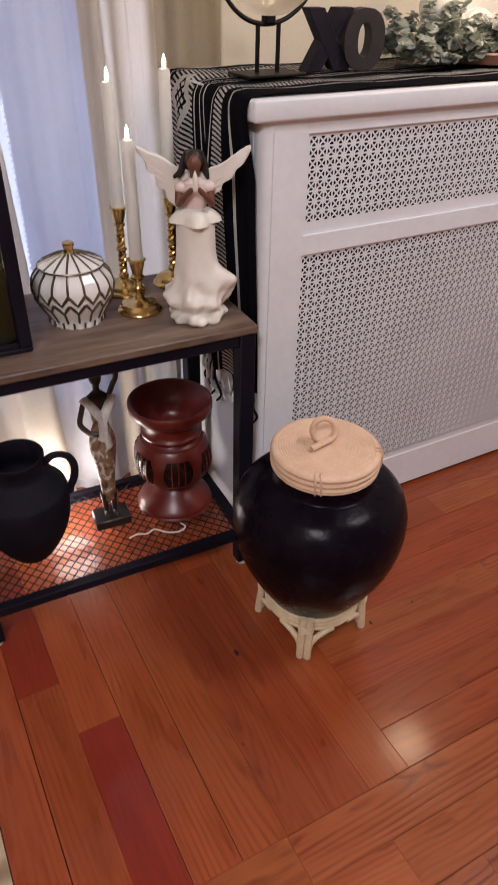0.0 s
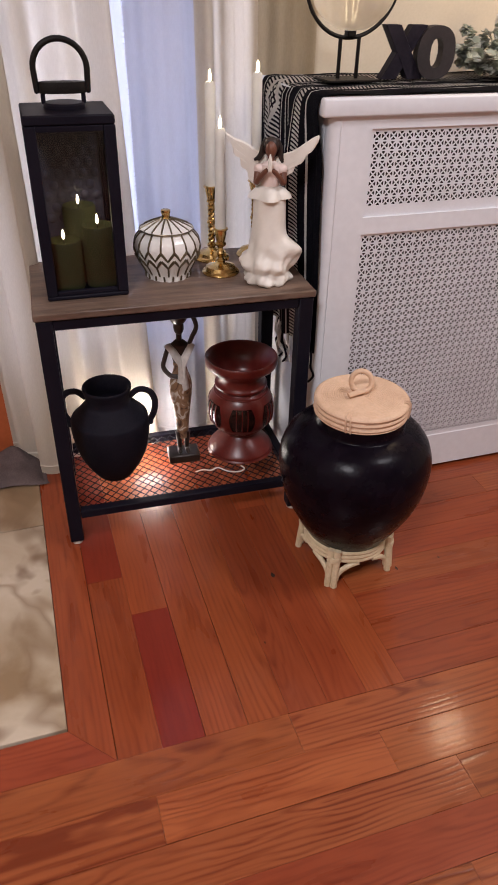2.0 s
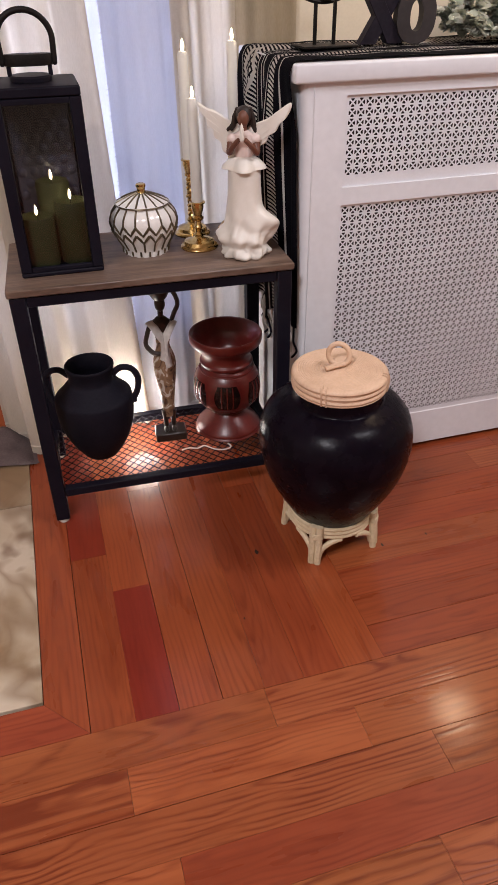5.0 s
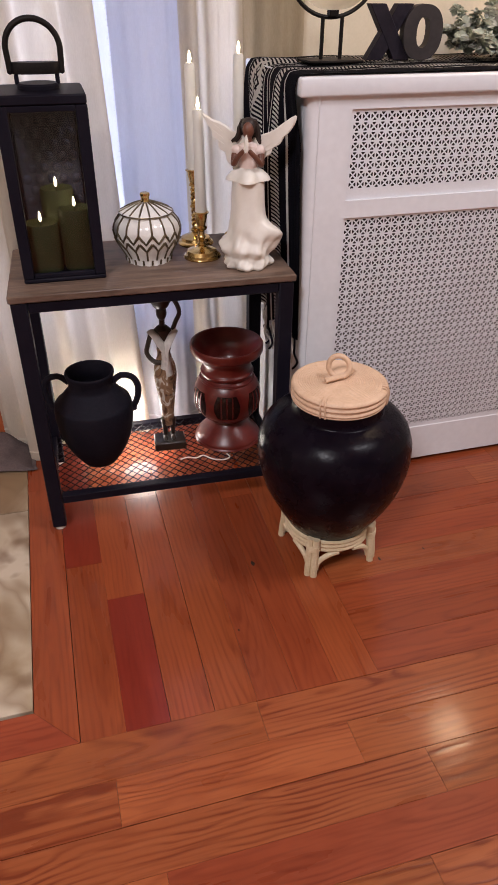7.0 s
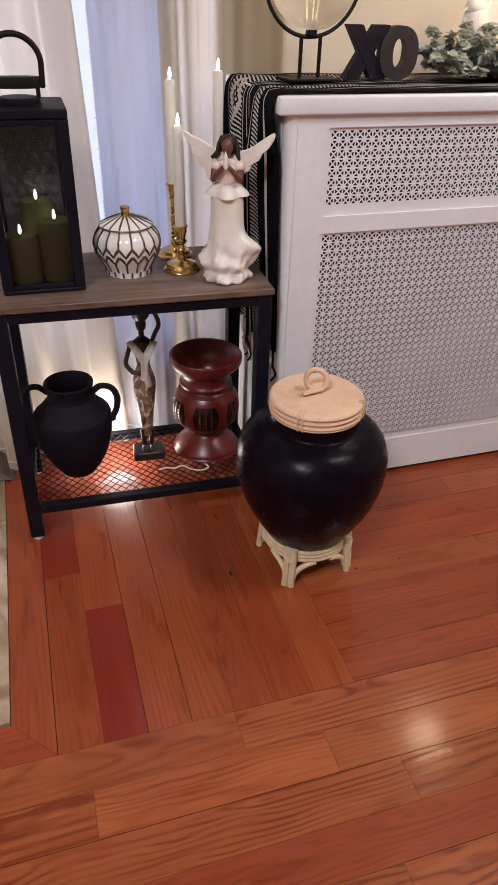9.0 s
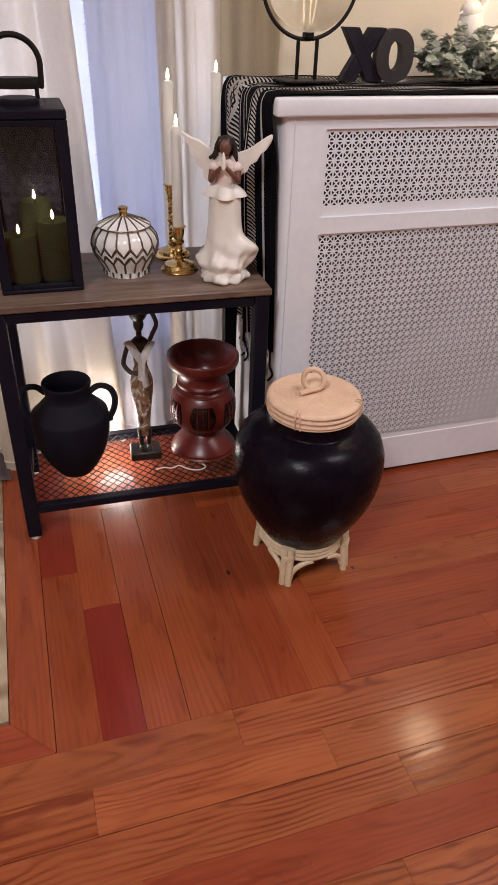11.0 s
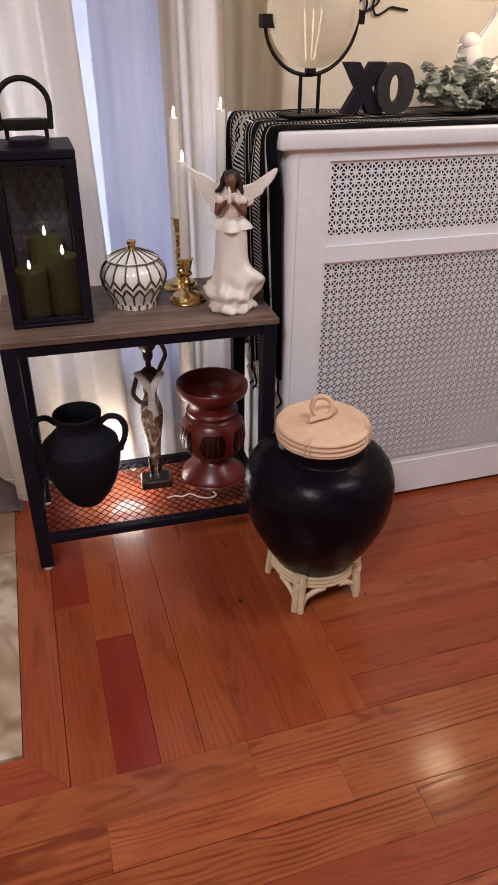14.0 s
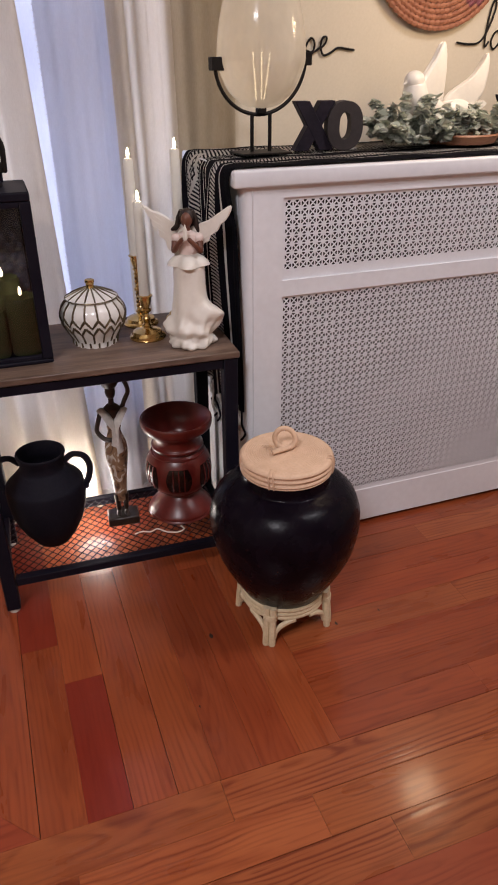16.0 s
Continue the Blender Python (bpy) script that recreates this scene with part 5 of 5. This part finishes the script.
letter_x((1.870, 1.640, CT), 6)

tray = thing("wood_tray", (1.672, 1.588, CT), "round reddish wooden tray with a raised rim", "tray")
part("plate", lathe(B(), [(0.004, 0.002), (0.085, 0.0), (0.098, 0.004), (0.106, 0.022), (0.103, 0.026), (0.094, 0.018), (0.083, 0.011), (0.004, 0.010)], 56, lambda a, r, z: r * (1 + 0.012 * math.sin(3 * a))), TRAY, tray)

garland = thing("greenery_garland", (1.640, 1.600, CT), "artificial grey-green eucalyptus garland round the doves", "greenery")
rng = random.Random(11)


def leaf_mesh(material):
    bm = B()
    n = 5
    rows = []
    for i in range(n):
        f = i / (n - 1)
        w = 0.0118 * math.sin(math.pi * (0.12 + 0.84 * f)) ** 0.6
        z = -0.005 * f * f
        rows.append([bm.verts.new((-w, 0.019 * f, z + 0.003)), bm.verts.new((0, 0.019 * f, z)), bm.verts.new((w, 0.019 * f, z + 0.003))])
    for a, b in zip(rows, rows[1:]):
        for k in range(2):
            bm.faces.new((a[k], a[k + 1], b[k + 1], b[k]))
    bmesh.ops.solidify(bm, geom=bm.faces[:], thickness=0.0006)
    me = bpy.data.meshes.new("leaf")
    bm.to_mesh(me)
    bm.free()
    me.materials.append(material)
    me.shade_smooth()
    me.set_sharp_from_angle(angle=radians(38))
    return me


LEAVES = (leaf_mesh(LEAF), leaf_mesh(LEAF), leaf_mesh(LEAF_B))
SPRIGS = []
for i in range(17):
    a = rng.uniform(0, 2 * math.pi)
    SPRIGS.append(((0.10 * math.cos(a), 0.075 * math.sin(a)), rng.uniform(0.035, 0.06)))
SPRIGS += [((-0.205 + 0.13 * rng.random(), -0.06 + 0.09 * rng.random()), rng.uniform(0.04, 0.105)) for _ in range(20)]
SPRIGS += [((-0.08 + 0.26 * rng.random(), -0.090 + 0.04 * rng.random()), rng.uniform(0.045, 0.07)) for _ in range(15)]
SPRIGS += [((-0.215 + 0.16 * rng.random(), -0.110 + 0.05 * rng.random()), rng.uniform(0.018, 0.05)) for _ in range(14)]
SPRIGS += [((-0.09 + 0.30 * rng.random(), -0.075 + 0.07 * rng.random()), rng.uniform(0.055, 0.085)) for _ in range(18)]
stems, placed = B(), []
for (bx, by), tall in SPRIGS:
    tip = Vector((bx + rng.uniform(-0.03, 0.03), by + rng.uniform(-0.04, 0.02), tall))
    line = smooth_path([(bx * 0.9, by * 0.9 + 0.01, 0.012), (bx, by, tall * 0.6 + 0.004), tip], 4)
    tube(stems, line, 0.0012, 5)
    for q in line[1:]:
        for _ in range(4):
            mesh, s = rng.choice(LEAVES), rng.uniform(0.65, 1.1)
            at = pose(q.x, q.y, q.z + 0.004, rng.uniform(-25, 55), rng.uniform(-35, 35), rng.uniform(0, 360)) @ Matrix.Diagonal((s, s, s, 1))
            placed.append((q.y, len(placed), mesh, at))
part("stem", stems, LEAF_B, garland)
# the leaves towards the room are single pieces, those behind them one mass of foliage
placed.sort(key=lambda leaf: leaf[:2])
for _, _, mesh, at in placed[:300]:
    ob = new("leaf", mesh)
    ob.parent = garland
    ob.matrix_basis = at
mass_v, mass_f, mass_m = [], [], []
for _, _, mesh, at in placed[300:]:
    base = len(mass_v)
    mass_v += [at @ v.co for v in mesh.vertices]
    mass_f += [[base + i for i in p.vertices] for p in mesh.polygons]
    mass_m += [1 if mesh == LEAVES[2] else 0] * len(mesh.polygons)
foliage = bpy.data.meshes.new("foliage")
foliage.from_pydata(mass_v, [], mass_f)
foliage.materials.append(LEAF)
foliage.materials.append(LEAF_B)
foliage.polygons.foreach_set("material_index", mass_m)
foliage.shade_smooth()
foliage.set_sharp_from_angle(angle=radians(38))
foliage_ob = new("foliage", foliage)
foliage_ob.parent = garland
tagged(foliage_ob, "dense small grey-green eucalyptus leaves", kind="stuff")

# ---- ceramic doves (each one mesh) ----


def dove(at, rz, label, wing, size=1.0, head=True):
    """A dove with both wings raised close together; wing is its outline of (x, z)."""
    bm = B()
    ball(bm, (0, 0, 0.060), 0.036, (1.5, 0.85, 0.95), u=24, v=16)
    if head:
        tube(bm, smooth_path([(-0.028, 0, 0.066), (-0.044, 0, 0.090), (-0.048, 0, 0.112), (-0.050, 0, 0.124)], 5), [0.037 - 0.0008 * k for k in range(16)], 16)
        ball(bm, (-0.052, 0, 0.130), 0.0245, (1.1, 0.95, 0.95), u=18, v=12)
        tube(bm, [(-0.074, 0, 0.128), (-0.088, 0, 0.122)], [0.0055, 0.001], 8)
    pts = [(p.x, p.y) for p in smooth_path([(x, z, 0) for x, z in wing], 4, True)]
    mid = Vector((sum(p[0] for p in pts) / len(pts), sum(p[1] for p in pts) / len(pts)))
    for s in (-1, 1):
        rings = []
        for k, dy in ((0.80, -0.0075), (0.95, -0.004), (1.0, 0.0), (0.95, 0.004), (0.80, 0.0075)):
            rings.append([bm.verts.new((mid.x + (x - mid.x) * k, s * 0.0045 + dy, mid.y + (z - mid.y) * k)) for x, z in pts])
        for lo, hi in zip(rings, rings[1:]):
            for i in range(len(lo)):
                bm.faces.new((lo[i], lo[(i + 1) % len(lo)], hi[(i + 1) % len(lo)], hi[i]))
        bm.faces.new(rings[0])
        bm.faces.new(rings[-1][::-1])
    plate(bm, [(0.035, 0.055), (0.080, 0.070), (0.088, 0.080), (0.080, 0.086), (0.040, 0.075)], -0.016, 0.016)
    lathe(bm, [(0.004, 0), (0.028, 0.0), (0.026, 0.010), (0.018, 0.034), (0.004, 0.036)], 24)
    ob = part("dove_figurine", bm, BISQUE)
    ob.matrix_world = pose(*at, 0, 0, rz) @ Matrix.Diagonal((size, size, size, 1))
    return tagged(ob, label, "figurine")


dove((1.603, 1.628, CT + 0.012), 10, "white porcelain dove with raised wings among greenery", [(-0.036, 0.066), (-0.042, 0.106), (-0.024, 0.142), (0.004, 0.178), (0.024, 0.212), (0.036, 0.206), (0.044, 0.160), (0.044, 0.108), (0.034, 0.070)])
dove((1.690, 1.640, CT + 0.012), -8, "white porcelain dove with a long swept wing beside its mate", [(-0.034, 0.068), (-0.026, 0.100), (0.004, 0.122), (0.040, 0.146), (0.066, 0.182), (0.078, 0.200), (0.086, 0.178), (0.084, 0.128), (0.072, 0.092), (0.034, 0.066)], 0.95, False)

# ---- on the wall: basket and script words ----
basket = thing("wall_basket", (1.712, WALL_Y - 0.002, 1.452), "round coiled raffia wall basket in orange-brown with plum accents", "basket")
for k in range(16):
    r = 0.2060 - 0.0126 * k
    y = -0.013 - 0.006 * math.cos(k * 0.4)
    n = max(10, int(2 * math.pi * r / 0.0165))
    row_a, row_b = B(), B()
    for i in range(n):
        a0, a1 = 2 * math.pi * (i + 0.03 + 0.5 * (k % 2)) / n, 2 * math.pi * (i + 0.97 + 0.5 * (k % 2)) / n
        plum = k in (1, 2, 3, 4) and 5.35 < (a0 + 0.05 * k) % (2 * math.pi) < 5.75
        pts = [(r * math.cos(a0 + (a1 - a0) * t / 3), y - 0.0012 * math.sin(math.pi * t / 3), r * math.sin(a0 + (a1 - a0) * t / 3)) for t in range(4)]
        tube(row_b if plum else row_a, pts, [0.0052, 0.0073, 0.0073, 0.0052], 7)
    part("coil", row_a, COIL, basket)
    if len(row_b.verts):
        part("coil", row_b, COIL_B, basket, "plum dyed stitches")
    else:
        row_b.free()


def script(at, strokes, r, label, name):
    bm = B()
    for s in strokes:
        tube(bm, smooth_path([(x, 0, z) for x, z in s], 6), r, 7)
    ob = part(name, bm, IRON)
    ob.matrix_world = pose(*at)
    return tagged(ob, label, "wall script")


# the word hope, then the start of a second word with a long lead-in stroke
script((1.330, WALL_Y - 0.006, 1.189), [
    [(-0.135, 0.0), (-0.11, 0.02), (-0.088, 0.085), (-0.097, 0.10), (-0.105, 0.07), (-0.105, -0.004), (-0.098, 0.028), (-0.082, 0.036), (-0.074, 0.02), (-0.070, 0.0), (-0.056, 0.004), (-0.046, 0.026)],
    [(-0.022, 0.033), (-0.040, 0.030), (-0.046, 0.010), (-0.034, -0.004), (-0.018, 0.006), (-0.016, 0.026), (-0.026, 0.034), (-0.008, 0.026), (0.004, 0.031)],
    [(0.003, 0.034), (0.006, 0.010), (0.004, -0.025), (-0.006, -0.044), (-0.010, -0.030), (0.004, -0.004), (0.018, 0.024), (0.030, 0.034), (0.038, 0.020), (0.032, 0.000), (0.020, -0.004), (0.014, 0.006), (0.034, 0.002), (0.052, 0.012)],
    [(0.052, 0.010), (0.068, 0.022), (0.071, 0.036), (0.060, 0.034), (0.055, 0.014), (0.064, -0.004), (0.082, 0.000), (0.104, 0.012), (0.130, 0.010), (0.152, 0.007)]], 0.0027, "black metal cursive word hope mounted on the wall", "script_word")
script((1.795, WALL_Y - 0.006, 1.210), [
    [(0.0, 0.004), (0.03, 0.000), (0.070, 0.003), (0.094, 0.030), (0.112, 0.082), (0.110, 0.104), (0.100, 0.090), (0.092, 0.040), (0.092, -0.006), (0.104, 0.006)],
    [(0.146, 0.030), (0.124, 0.030), (0.112, 0.006), (0.122, -0.012), (0.140, 0.004), (0.148, 0.032), (0.144, 0.0), (0.156, -0.008), (0.170, 0.006)]], 0.0027, "black metal cursive lettering mounted on the beige wall", "script_word")
